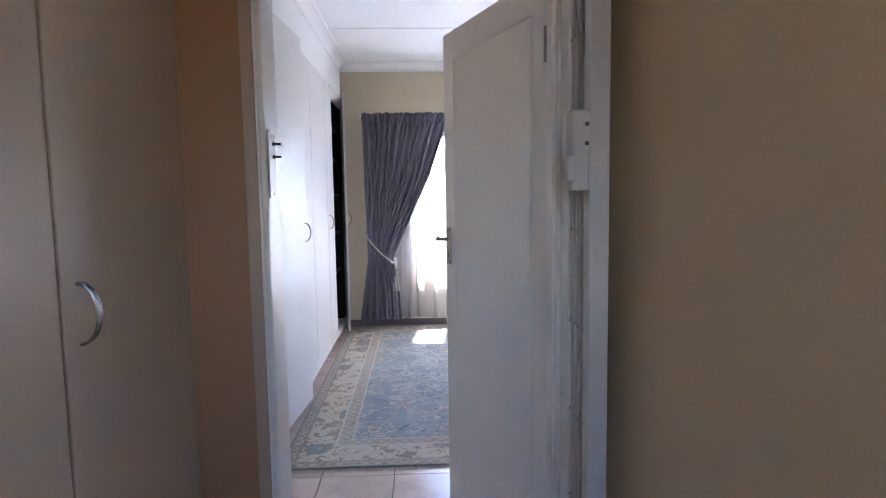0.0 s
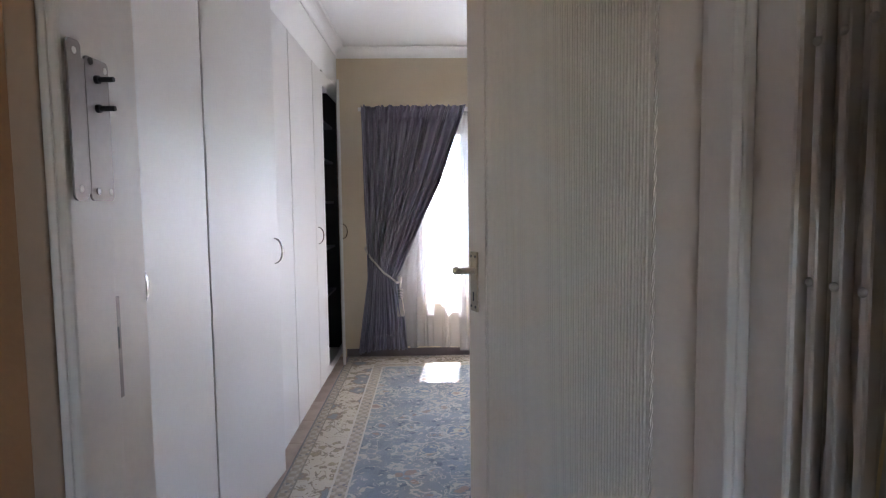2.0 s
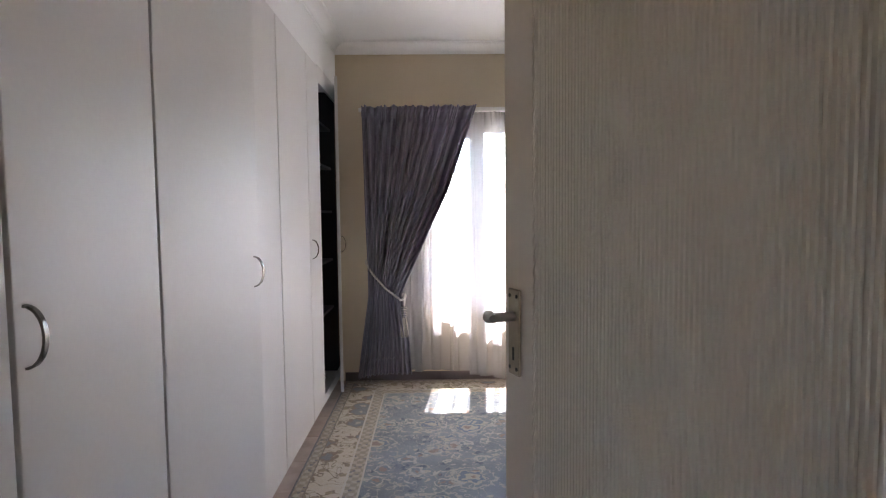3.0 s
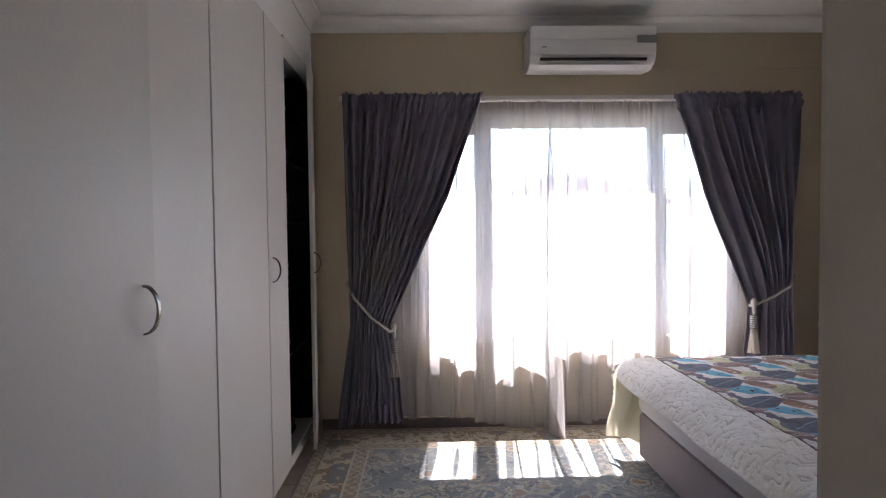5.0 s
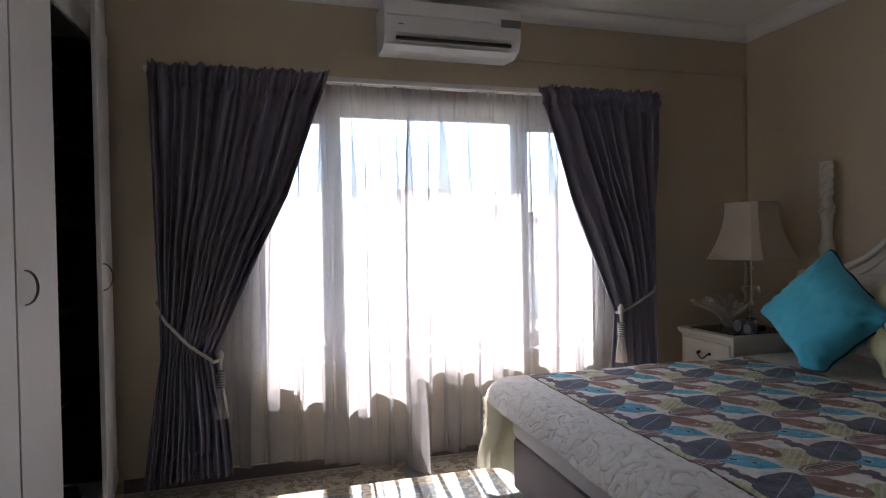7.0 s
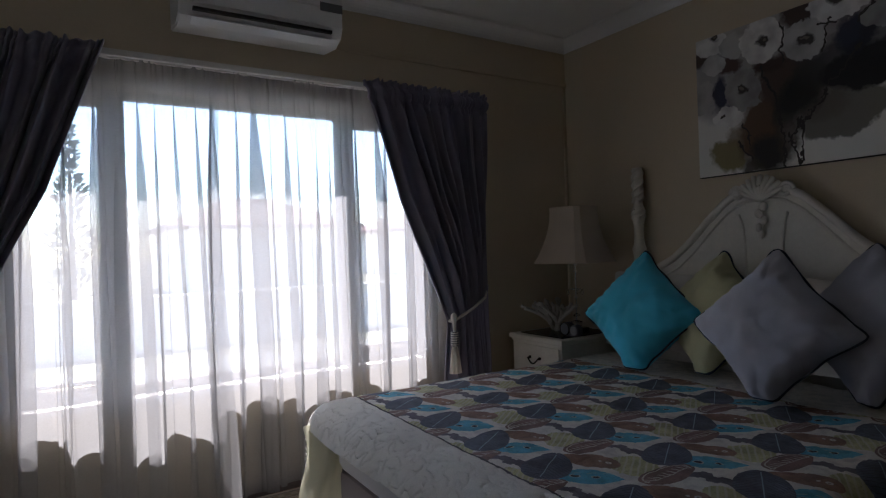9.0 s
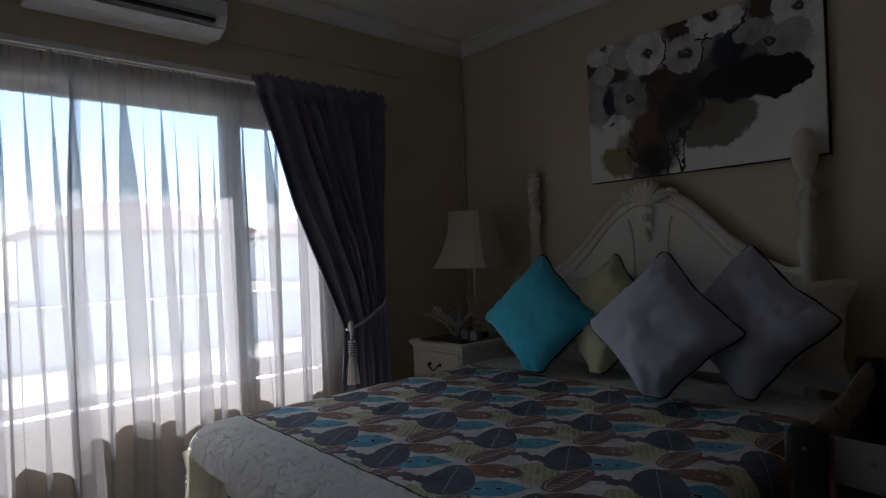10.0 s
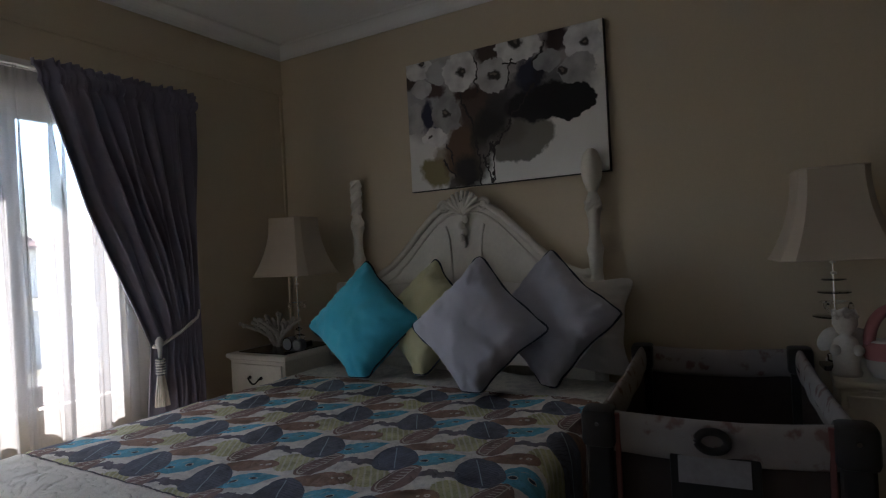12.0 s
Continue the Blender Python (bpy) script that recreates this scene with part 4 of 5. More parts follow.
_mx.inputs[0].default_value = 0.3
LINING.nt.links.new(LINING.b.outputs[0], _mx.inputs[1])
LINING.nt.links.new(_tl.outputs[0], _mx.inputs[2])
LINING.nt.links.new(_mx.outputs[0], LINING.nt.nodes["Material Output"].inputs[0])
LINING = LINING.m

QX0, QX1, QY0, QY1, QZ = 1.69, 3.62, 4.03, 5.82, 0.575


def quilt_form(u, v):
    """The quilt's lie: a soft top with rolled foot and sides."""
    x = QX0 - 0.03 + (QX1 - QX0 + 0.03) * u
    t = v * 2 - 1
    half = (QY1 - QY0) / 2
    length = t * (half + 0.30)
    over = abs(length) - (half - 0.05)
    sgn = 1 if t > 0 else -1
    if over <= 0:
        y, z = BC - 0.015 + length, QZ
    else:
        r = 0.07
        a = min(over / r, 1.45)
        y = BC - 0.015 + sgn * (half - 0.05 + r * math.sin(a))
        z = QZ - r * (1 - math.cos(a)) - max(0, over - 1.45 * r) * 0.98
    fo = QX0 + 0.13 - x
    if fo > 0:
        a = min(fo / 0.11, 1.05)
        drop = 0.11 * (1 - math.cos(a)) + max(0, fo - 0.1155) * 1.25
        x = QX0 + 0.13 - 0.11 * math.sin(a) - max(0, fo - 0.1155) * 0.55 - 0.01
        z -= drop
    n = noise.noise(Vector((x * 4, y * 4, 0.3))) * 0.010 + noise.noise(Vector((x * 13, y * 13, 2.3))) * 0.0045
    z += n + 0.008 * math.cos(t * 1.5)
    if over > 0:
        y += sgn * 0.012 * math.sin(x * 17 + sgn) * min(1, over * 5)
    if fo > 0.12:
        x += (0.014 * math.sin(length * 8 + 1) + 0.012 * noise.noise(Vector((length * 5, 3.1, 0)))) * smooth(fo, 0.12, 0.2)
    return Vector((x, y, z))


def quilt_point(u, v):
    """Puffs stitched down along wandering channels, fullest on the plain border."""
    u = u * 0.32 if u < 0.5 else 0.16 + (u - 0.5) * 1.68
    p = quilt_form(u, v)
    n = (quilt_form(u + 0.004, v) - p).cross(quilt_form(u, v + 0.004) - p).normalized()
    q = Vector((u * 2.0 * 27, v * 2.4 * 27, 0.7))
    q += Vector((noise.noise(q * 0.6), noise.noise(q * 0.6 + Vector((5, 3, 1))), 0)) * 0.6
    r = min(1.0, abs(noise.noise(q)) / 0.16)
    return p + n * ((0.0062 if p.x < SEAM_X else 0.0035) * (r ** 0.6 - 0.6) - 0.006 * math.exp(-((p.x - SEAM_X) / 0.008) ** 2))


quilt = thing("quilt", "quilted bedspread with blue and brown leaf print and white border", "bedspread", ((QX0 + QX1) / 2, BC, QZ))
part("cover", sheet(bmesh.new(), 240, 400, quilt_point), LEAFM, quilt, soft=True, thick=0.014)
bm = bmesh.new()


def corner_flap(u, v):
    """The pale lining where the quilt's corner hangs past the foot."""
    x = 1.655 + 0.13 * u + 0.022 * math.sin(v * 5) + 0.05 * v * u
    y = 5.735 - 0.03 * u + 0.028 * math.sin(u * 8 + v * 2)
    z = 0.50 - 0.365 * v + 0.02 * math.sin(u * 5) * v
    return x, y, z


part("lining", sheet(bm, 40, 40, corner_flap), LINING, quilt, "pale yellow lining at the hanging corner", soft=True)

# ---- headboard ----
CREAM = plain("antique_cream_paint", (0.70, 0.67, 0.59), 0.5, amount=0.12, big=5, fine=60, bump=0.12)
HC = 4.912
head_profile = [(0.0, 1.515), (0.11, 1.505), (0.20, 1.455), (0.30, 1.365), (0.42, 1.245), (0.53, 1.155), (0.64, 1.10), (0.74, 1.085)]


def crown(w):
    return straight(abs(w), head_profile)


headboard = thing("headboard", "cream carved headboard with arched crown and turned posts", "headboard", (3.84, HC, 0))
ws = [-0.74 + 1.48 * k / 48 for k in range(49)]
part("panel", prism(bmesh.new(), [(HC + w, crown(w)) for w in ws] + [(HC + 0.74, 0.3), (HC - 0.74, 0.3)], 3.815, 3.85), CREAM, headboard)
part("crown_moulding", tube(bmesh.new(), [(3.812, HC + w, crown(w) - 0.004) for w in ws], 0.020, 10), CREAM, headboard, "rounded crown moulding", soft=True)
part("bead", tube(bmesh.new(), [(3.812, HC + w * 0.95, crown(w) - 0.062) for w in ws], 0.008, 8), CREAM, headboard, soft=True)
for s in (-1, 1):
    part("bead", tube(bmesh.new(), [(3.812, HC + s * (0.095 + 0.03 * math.exp(-k * 0.6)), 1.38 - k * 0.04) for k in range(22)], 0.007, 8), CREAM, headboard, soft=True)
    bm = bmesh.new()
    pts = []
    for k in range(34):
        a = k * 0.33
        r = 0.038 * (1 - k / 40)
        pts.append((3.802, HC + s * (0.125 + r * math.cos(a)), 1.49 + r * math.sin(a)))
    tube(bm, pts, 0.010, 8)
    part("scroll", bm, CREAM, headboard, "carved scroll", soft=True)
    bm = bmesh.new()
    tube(bm, [(3.805, HC + s * (0.70 + 0.03 * math.cos(k * 0.5)), 1.075 + 0.028 * math.sin(k * 0.5)) for k in range(14)], 0.012, 8)
    part("scroll", bm, CREAM, headboard, "carved end scroll", soft=True)
for k in range(9):
    a = radians(-64 + 16 * k)
    bm = bmesh.new()
    tube(bm, [(3.805 - 0.02 * math.sin(q / 8 * math.pi), HC + math.sin(a) * 0.128 * q / 8, 1.445 + math.cos(a) * 0.128 * q / 8) for q in range(9)], 0.0125, 8)
    part("shell_rib", bm, CREAM, headboard, "carved shell rib", soft=True)
for k in range(5):
    bm = bmesh.new()
    bmesh.ops.create_uvsphere(bm, u_segments=12, v_segments=8, radius=1, matrix=Matrix.Translation((3.80, HC + (0.013 if k % 2 else -0.013) * (k < 4), 1.415 - k * 0.036)) @ Matrix.Diagonal((0.012, 0.022 - k * 0.002, 0.024, 1)))
    part("carved_leaf", bm, CREAM, headboard, soft=True)


def post(y, finial):
    prof = [(0.042, 0), (0.042, 0.45), (0.034, 0.47), (0.036, 0.95), (0.048, 0.99), (0.036, 1.01), (0.032, 1.10), (0.035, 1.17), (0.044, 1.21), (0.034, 1.24), (0.028, 1.28), (0.030, 1.36), (0.040, 1.41), (0.041, 1.45), (0.030, 1.48)]
    if finial:
        prof += [(0.022, 1.50), (0.032, 1.52), (0.046, 1.56), (0.054, 1.61), (0.050, 1.66), (0.036, 1.70), (0.016, 1.72)]
    else:
        prof += [(0.026, 1.50), (0.033, 1.53), (0.036, 1.56), (0.028, 1.59), (0.034, 1.62), (0.036, 1.65), (0.029, 1.67), (0.032, 1.69), (0.030, 1.715)]
    p = part("post", lathe(bmesh.new(), prof, (3.82, y, 0.0), 24), CREAM, headboard, "turned post with an oval finial" if finial else "turned post with a worn top", soft="edges")
    bm = bmesh.new()
    for s in range(5):
        tube(bm, [(3.82 + 0.040 * math.cos(s * 1.257 + k * 0.25), y + 0.040 * math.sin(s * 1.257 + k * 0.25), 1.405 + k * 0.006) for k in range(9)], 0.006, 6)
    part("carving", bm, CREAM, p, soft=True)
    if not finial:
        bm = bmesh.new()
        for s in range(3):
            tube(bm, [(3.82 + 0.031 * math.cos(s * 2.094 + k * 0.35), y + 0.031 * math.sin(s * 2.094 + k * 0.35), 1.50 + k * 0.0085) for k in range(25)], 0.0085, 6)
        part("twist", bm, CREAM, p, soft=True)


post(5.69, False)
post(4.172, True)


# ---- cushions ----
def cloth(name, c):
    m = Mat(name, c, 0.85)
    w = m.noise(700, 2)
    m.set("Base Color", m.mix(tuple(v * 0.85 for v in c), tuple(min(1, v * 1.1) for v in c), (m.noise(6, 4) * 0.7 + w * 0.3).ramp(0.3, 0.7)))
    m.set("Sheen Weight", 0.2)
    m.bump(m.noise(7, 4) * 0.9 + w * 0.05, 0.4, 0.03)
    return m.m


BLUE = cloth("turquoise_cotton", (0.065, 0.54, 0.74))
GREY = cloth("lilac_grey_cotton", (0.47, 0.48, 0.55))
LIME = cloth("pale_lime_cotton", (0.60, 0.59, 0.36))
PILLOW = cloth("white_pillow_cotton", (0.68, 0.65, 0.60))
PIPE = plain("dark_piping", (0.035, 0.045, 0.075), 0.8, amount=0.2)


def cushion(label, at, half, turn, lean, face, material, seed, piping=True, thick=0.125, wide=1.0, name="cushion", group="scatter cushions"):
    t = thing(name, label, "cushion" if piping else "pillow", at, face, group)
    n = 44
    bm = bmesh.new()

    lean_c = math.cos(radians(lean))
    rest = (at[2] - 0.612) / lean_c
    spin = Matrix.Rotation(radians(turn), 4, "X")
    tilt = Matrix.Rotation(radians(lean), 4, "Y")

    def edge(a, b):
        """Outline with rounded ears and hollow sides."""
        n9 = (abs(a) ** 11 + abs(b) ** 11 + 1e-9) ** (1 / 11)
        tip = 1.05 * max(abs(a), abs(b)) / n9
        wav = 1 + 0.012 * math.sin(a * 7 + seed) * abs(b) ** 6 + 0.012 * math.sin(b * 8 + seed * 2) * abs(a) ** 6
        return a * half * wide * tip * wav * (1 - 0.13 * (1 - b * b) * abs(a) ** 4), b * half * tip * wav * (1 - 0.13 * (1 - a * a) * abs(b) ** 4)

    def settle(x, y, z):
        """The lowest ear folds up where the cushion rests on the bed."""
        p = spin @ Vector((x, y, z))
        if piping and p.z < -rest + 0.035:
            d = -rest + 0.035 - p.z
            p.z = -rest + 0.035 - 0.035 * math.tanh(d / 0.035)
            p.y += (0.25 * d if p.y > 0 else -0.25 * d)
            p.x -= 0.35 * d
        return tilt @ p

    for side in (-1, 1):
        def f(u, v):
            a, b = u * 2 - 1, v * 2 - 1
            y, z = edge(a, b)
            h = thick * (max(0, 1 - abs(a) ** 2.8) * max(0, 1 - abs(b) ** 2.8)) ** 0.62
            h *= 1 + 0.12 * noise.noise(Vector((a * 1.7 + seed, b * 1.7, side)))
            wr = (0.008 * noise.noise(Vector((a * 5 + seed, b * 5, side * 3))) + 0.016 * noise.noise(Vector((a * 2.2, b * 8 + seed, side))) * (abs(a) ** 3) + 0.016 * noise.noise(Vector((a * 8, b * 2.2 + seed, side))) * (abs(b) ** 3)) * min(1, h * 30)
            return settle(side * (h + 0.004 + wr), y, z)
        sheet(bm, n, n, f)
    bmesh.ops.remove_doubles(bm, verts=bm.verts, dist=0.0005)
    part("cover", bm, material, t, soft=True, local=True)
    if piping:
        rim = []
        for k in range(4 * 24):
            q, r = divmod(k, 24)
            s = r / 24 * 2 - 1
            a, b = ((s, -1), (1, s), (-s, 1), (-1, -s))[q]
            y, z = edge(a, b)
            rim.append(settle(0.003 * math.sin(k * 1.1 + seed), y, z + 0.002 * math.sin(k * 0.9)))
        part("piping", tube(bmesh.new(), rim, 0.0062, 6, closed=True), PIPE, t, "dark corded piping", soft=True, local=True)
    return t


cushion("white bed pillow propped against the headboard", (3.66, 5.43, 0.855), 0.23, 0, 20, 0, PILLOW, 3, piping=False, thick=0.085, wide=1.65, name="pillow", group="bed pillows")
cushion("white bed pillow propped against the headboard", (3.66, 4.36, 0.845), 0.23, 0, 20, 0, PILLOW, 7, piping=False, thick=0.085, wide=1.65, name="pillow", group="bed pillows")
cushion("turquoise square scatter cushion standing on its corner", (3.31, 5.28, 0.882), 0.240, 42, 17, 8, BLUE, 1)
cushion("pale lime scatter cushion leaning behind a grey one", (3.47, 4.975, 0.888), 0.232, 44, 19, -2, LIME, 2)
cushion("lilac-grey scatter cushion standing on its corner in front", (3.22, 4.565, 0.887), 0.238, 45, 15, 4, GREY, 4)
cushion("lilac-grey scatter cushion leaning by the bed post", (3.42, 4.282, 0.905), 0.238, 40, 17, -6, GREY, 5)

# ---- bedside tables ----
IRON = plain("dark_iron", (0.03, 0.026, 0.022), 0.45, 0.8, amount=0.2)
TRAY = plain("dark_glass_mat", (0.02, 0.02, 0.022), 0.12, amount=0.2)


def bedside(x0, y0, label):
    x1, y1, top = x0 + 0.47 + (0.06 if y0 > 4 else 0), y0 + 0.485, 0.70
    t = thing("bedside_table", label, "bedside table", (x0 + 0.23, y0 + 0.24, 0), group="bedside tables")
    part("body", boxes((x0 + 0.02, x1 - 0.02, y0 + 0.02, y1 - 0.02, 0.14, top - 0.03), bevel=0.004), CREAM, t)
    part("top", boxes((x0, x1, y0, y1, top - 0.03, top), (x0 + 0.012, x1 - 0.012, y0 + 0.012, y1 - 0.012, top - 0.042, top - 0.03), bevel=0.008), CREAM, t, "moulded cream top", soft="edges")
    for z0, z1 in ((0.47, 0.645), (0.27, 0.455)):
        d = part("drawer", boxes((x0 + 0.008, x0 + 0.02, y0 + 0.04, y1 - 0.04, z0, z1), bevel=0.005), CREAM, t, "cream drawer front")
        ym = (y0 + y1) / 2
        zc = (z0 + z1) / 2 + 0.01
        h = tube(bmesh.new(), [(x0 - 0.012 - 0.004 * math.sin(k / 12 * math.pi), ym - 0.045 + 0.09 * k / 12, zc - 0.030 * math.sin(k / 12 * math.pi)) for k in range(13)], 0.0045, 8)
        for s in (-0.045, 0.045):
            rod(h, (x0 - 0.014, ym + s, zc), (x0 + 0.009, ym + s, zc), 0.0055, seg=8)
            bmesh.ops.create_uvsphere(h, u_segments=10, v_segments=6, radius=0.010, matrix=Matrix.Translation((x0 + 0.004, ym + s, zc + 0.002)))
        part("handle", h, IRON, d, "dark iron drop handle", soft="edges")
    for x in (x0 + 0.05, x1 - 0.05):
        for y in (y0 + 0.05, y1 - 0.05):
            part("leg", lathe(bmesh.new(), [(0.014, 0), (0.017, 0.03), (0.026, 0.10), (0.030, 0.139)], (x, y, 0), 14), CREAM, t, soft="edges")
    return t


bedside(3.19, 5.745, "cream bedside table with an iron drop handle beside the window")
bedside(3.40, 2.73, "cream bedside table beside the travel cot")
solo("table_mat", boxes((3.24, 3.66, 5.79, 6.17, 0.7005, 0.706), bevel=0.002), TRAY, "dark glass mat on the bedside table", "table mat")

SHADE = Mat("cream_lampshade_cloth", (0.60, 0.53, 0.44), 0.9)
SHADE.set("Base Color", SHADE.mix((0.50, 0.42, 0.33), (0.60, 0.52, 0.42), SHADE.noise(4, 3)))
SHADE.bump(SHADE.noise(500, 2), 0.3, 0.001)
SHADE = SHADE.m
CRYSTAL = Mat("clear_crystal", (0.95, 0.96, 0.96), 0.02)
CRYSTAL.set("Transmission Weight", 1.0)
CRYSTAL.set("IOR", 1.5)
CRYSTAL = CRYSTAL.m
BRIGHT = plain("polished_chrome", (0.86, 0.86, 0.85), 0.14, 1.0, amount=0.05, fine=90, bump=0.01)


def table_lamp(x, y, z, label, discs=()):
    t = thing("table_lamp", label, "table lamp", (x, y, z), 8, "bedside lamps")
    part("base", boxes((-0.055, 0.055, -0.055, 0.055, 0.0, 0.018), bevel=0.003), CHROME, t, "chrome square base", local=True)
    part("stem", rod(bmesh.new(), (0, 0, 0.018), (0, 0, 0.50), 0.0045, seg=12), BRIGHT, t, "thin chrome stem", local=True, soft="edges")
    part("crystal", lathe(bmesh.new(), [(0.012, 0.02), (0.034, 0.03), (0.036, 0.055), (0.012, 0.065)], (0, 0, 0), 8), CRYSTAL, t, "cut crystal block", local=True)
    part("crystal", lathe(bmesh.new(), [(0.010, 0.085), (0.022, 0.095), (0.010, 0.108)], (0, 0, 0), 8), CRYSTAL, t, "cut crystal ring", local=True)
    part("crystal_ring", tube(bmesh.new(), [(0.052 * math.cos(k * 0.3927), 0.052 * math.sin(k * 0.3927), 0.262) for k in range(16)], 0.0018, 6, closed=True), BRIGHT, t, "thin chrome ring", local=True, soft=True)
    for ang in (0.4, 2.5, 4.6):
        c, d = 0.052 * math.cos(ang), 0.052 * math.sin(ang)
        part("spoke", rod(bmesh.new(), (0, 0, 0.262), (c, d, 0.262), 0.0014, seg=6), BRIGHT, t, local=True)
        part("crystal_drop", lathe(bmesh.new(), [(0.001, 0.262), (0.009, 0.250), (0.011, 0.240), (0.008, 0.230), (0.001, 0.224)], (c, d, 0), 10), CRYSTAL, t, "cut crystal drop", local=True)
    for zz, r in discs:
        part("crystal_disc", lathe(bmesh.new(), [(0.006, zz - 0.004), (r, zz - 0.003), (r + 0.004, zz), (r, zz + 0.003), (0.006, zz + 0.004)], (0, 0, 0), 16), CRYSTAL, t, "clear crystal disc", local=True)
    for zz in (0.21, 0.375, 0.42):
        part("collar", lathe(bmesh.new(), [(0.005, zz - 0.006), (0.011, zz - 0.004), (0.011, zz + 0.004), (0.005, zz + 0.006)], (0, 0, 0), 12), NICKEL, t, "small metal collar", local=True)
    bm = bmesh.new()
    rows = []
    for k in range(15):
        u = k / 14
        h = 0.432 + 0.352 * u
        w = 0.116 + 0.086 * (1 - u) ** 2.1
        c = 0.22
        prof = []
        for a in range(4):
            for p, q in ((1 - c, 1), (1, 1 - c)):
                px, py = ((p, q), (q, -p), (-p, -q), (-q, p))[a]
                prof.append((px, py))
        prof.sort(key=lambda v: math.atan2(v[1], v[0]))
        rows.append([bm.verts.new((px * w, py * w, h)) for px, py in prof])
    for a, b in zip(rows, rows[1:]):
        for i in range(8):
            bm.faces.new((a[i], a[(i + 1) % 8], b[(i + 1) % 8], b[i]))
    sh = part("shade", bm, SHADE, t, "cream cloth pagoda shade", local=True, thick=0.003)
    for u, h, w in ((0, 0.434, 0.202), (1, 0.782, 0.116)):
        pts = []
        for a in range(4):
            for p, q in ((0.78, 1), (1, 0.78)):
                pts.append(((p, q), (q, -p), (-p, -q), (-q, p))[a])
        pts.sort(key=lambda v: math.atan2(v[1], v[0]))
        part("trim", tube(bmesh.new(), [(px * w, py * w, h) for px, py in pts], 0.004, 6, closed=True), SHADE, sh, local=True, soft=True)
    return t


table_lamp(3.535, 5.965, 0.706, "crystal-stemmed table lamp with cream pagoda shade, unlit")
table_lamp(3.62, 3.185, 0.7005, "crystal-stemmed table lamp with cream pagoda shade, unlit", ((0.205, 0.075), (0.30, 0.055), (0.35, 0.04)))
clock = thing("alarm_clock", "small black twin-dial alarm clock on the bedside table", "clock", (3.34, 5.83, 0.706))
bm = rod(bmesh.new(), (3.315, 5.845, 0.748), (3.36, 5.845, 0.748), 0.040, seg=24)
rod(bm, (3.318, 5.775, 0.742), (3.36, 5.775, 0.742), 0.034, seg=24)
box(bm, 3.325, 3.36, 5.77, 5.85, 0.7065, 0.73, bevel=0.004)
part("case", bm, GREYPL, clock, "black plastic case", soft="edges")
part("dial", rod(bmesh.new(), (3.3105, 5.845, 0.748), (3.3155, 5.845, 0.748), 0.033, seg=24), plain("grey_dial", (0.20, 0.22, 0.24), 0.3, amount=0.1), clock, "grey dial")
part("rim", tube(bmesh.new(), [(3.312, 5.845 + 0.037 * math.cos(k * 0.2618), 0.748 + 0.037 * math.sin(k * 0.2618)) for k in range(24)], 0.0035, 6, closed=True), CHROME, clock, soft=True)
part("dial", rod(bmesh.new(), (3.3135, 5.775, 0.742), (3.3185, 5.775, 0.742), 0.026, seg=24), plain("pale_dial", (0.35, 0.36, 0.37), 0.3, amount=0.1), clock, "pale dial")
# white coral ornament: forking branches
rnd = random.Random(12)
bm = bmesh.new()


def branch(p, d, r, n):
    q = p + d
    rod(bm, p, q, r, r * 0.8, 7)
    bmesh.ops.create_uvsphere(bm, u_segments=7, v_segments=5, radius=r * 1.15, matrix=Matrix.Translation(q))
    if n:
        for _ in range(2 + (n > 2)):
            e = Vector((d.x + rnd.uniform(-0.03, 0.03), d.y + rnd.uniform(-0.03, 0.03), abs(d.z) * 0.9 + rnd.uniform(-0.004, 0.016))) * 0.88
            branch(q, e, r * 0.82, n - 1)


for bx, by, dx, dy in ((3.46, 6.09, -0.012, 0.012), (3.44, 6.05, -0.006, -0.02), (3.49, 6.10, 0.012, 0.004)):
    branch(Vector((bx, by, 0.706)), Vector((dx * 1.2, dy * 1.2, 0.046)), 0.020, 3)
# White coral greyed down: its backlit dimness is in the colour.
solo("coral_ornament", bm, plain("backlit_coral", (0.46, 0.435, 0.39), 0.85, amount=0.12, fine=120, bump=0.3), "bleached white coral ornament on the bedside table", "ornament", soft="edges")

# ---- picture ----
CANVAS = Mat("flower_painting_canvas", (0.6, 0.6, 0.6), 0.7)
_p = CANVAS.nt.nodes.new("ShaderNodeNewGeometry")
gx, gy, gz = CANVAS.xyz(_p.outputs["Position"])
PY1, PY0, PZ0, PZ1 = 5.283, 4.087, 1.605, 2.375
wig = (CANVAS.noise(9, 3, at=_p.outputs["Position"]) - 0.5) * 0.16
wig2 = (CANVAS.noise(13, 3, at=_p.outputs["Position"]) - 0.5) * 0.16
pu = ((gy * -1) + PY1) / (PY1 - PY0)
pv = ((gz * -1) + PZ1) / (PZ1 - PZ0)
rag = (CANVAS.noise(38, 3, at=_p.outputs["Position"]) - 0.5) * 0.035
uu, vv = pu + wig * 0.45 + rag, pv + wig2 * 0.6 + rag


def blob(cu, cv, ru, rv, soft=0.0, rot=0.0):
    a, b = uu - cu, vv - cv
    c, s = math.cos(rot), math.sin(rot)
    p, q = (a * c + b * s) / ru, (b * c - a * s) / rv
    e = p * p + q * q
    return e.less(1.0) if not soft else e.ramp(1 + soft, 1 - soft)


paint = CANVAS.mix((0.76, 0.75, 0.70), (0.84, 0.83, 0.79), CANVAS.noise(5, 3))
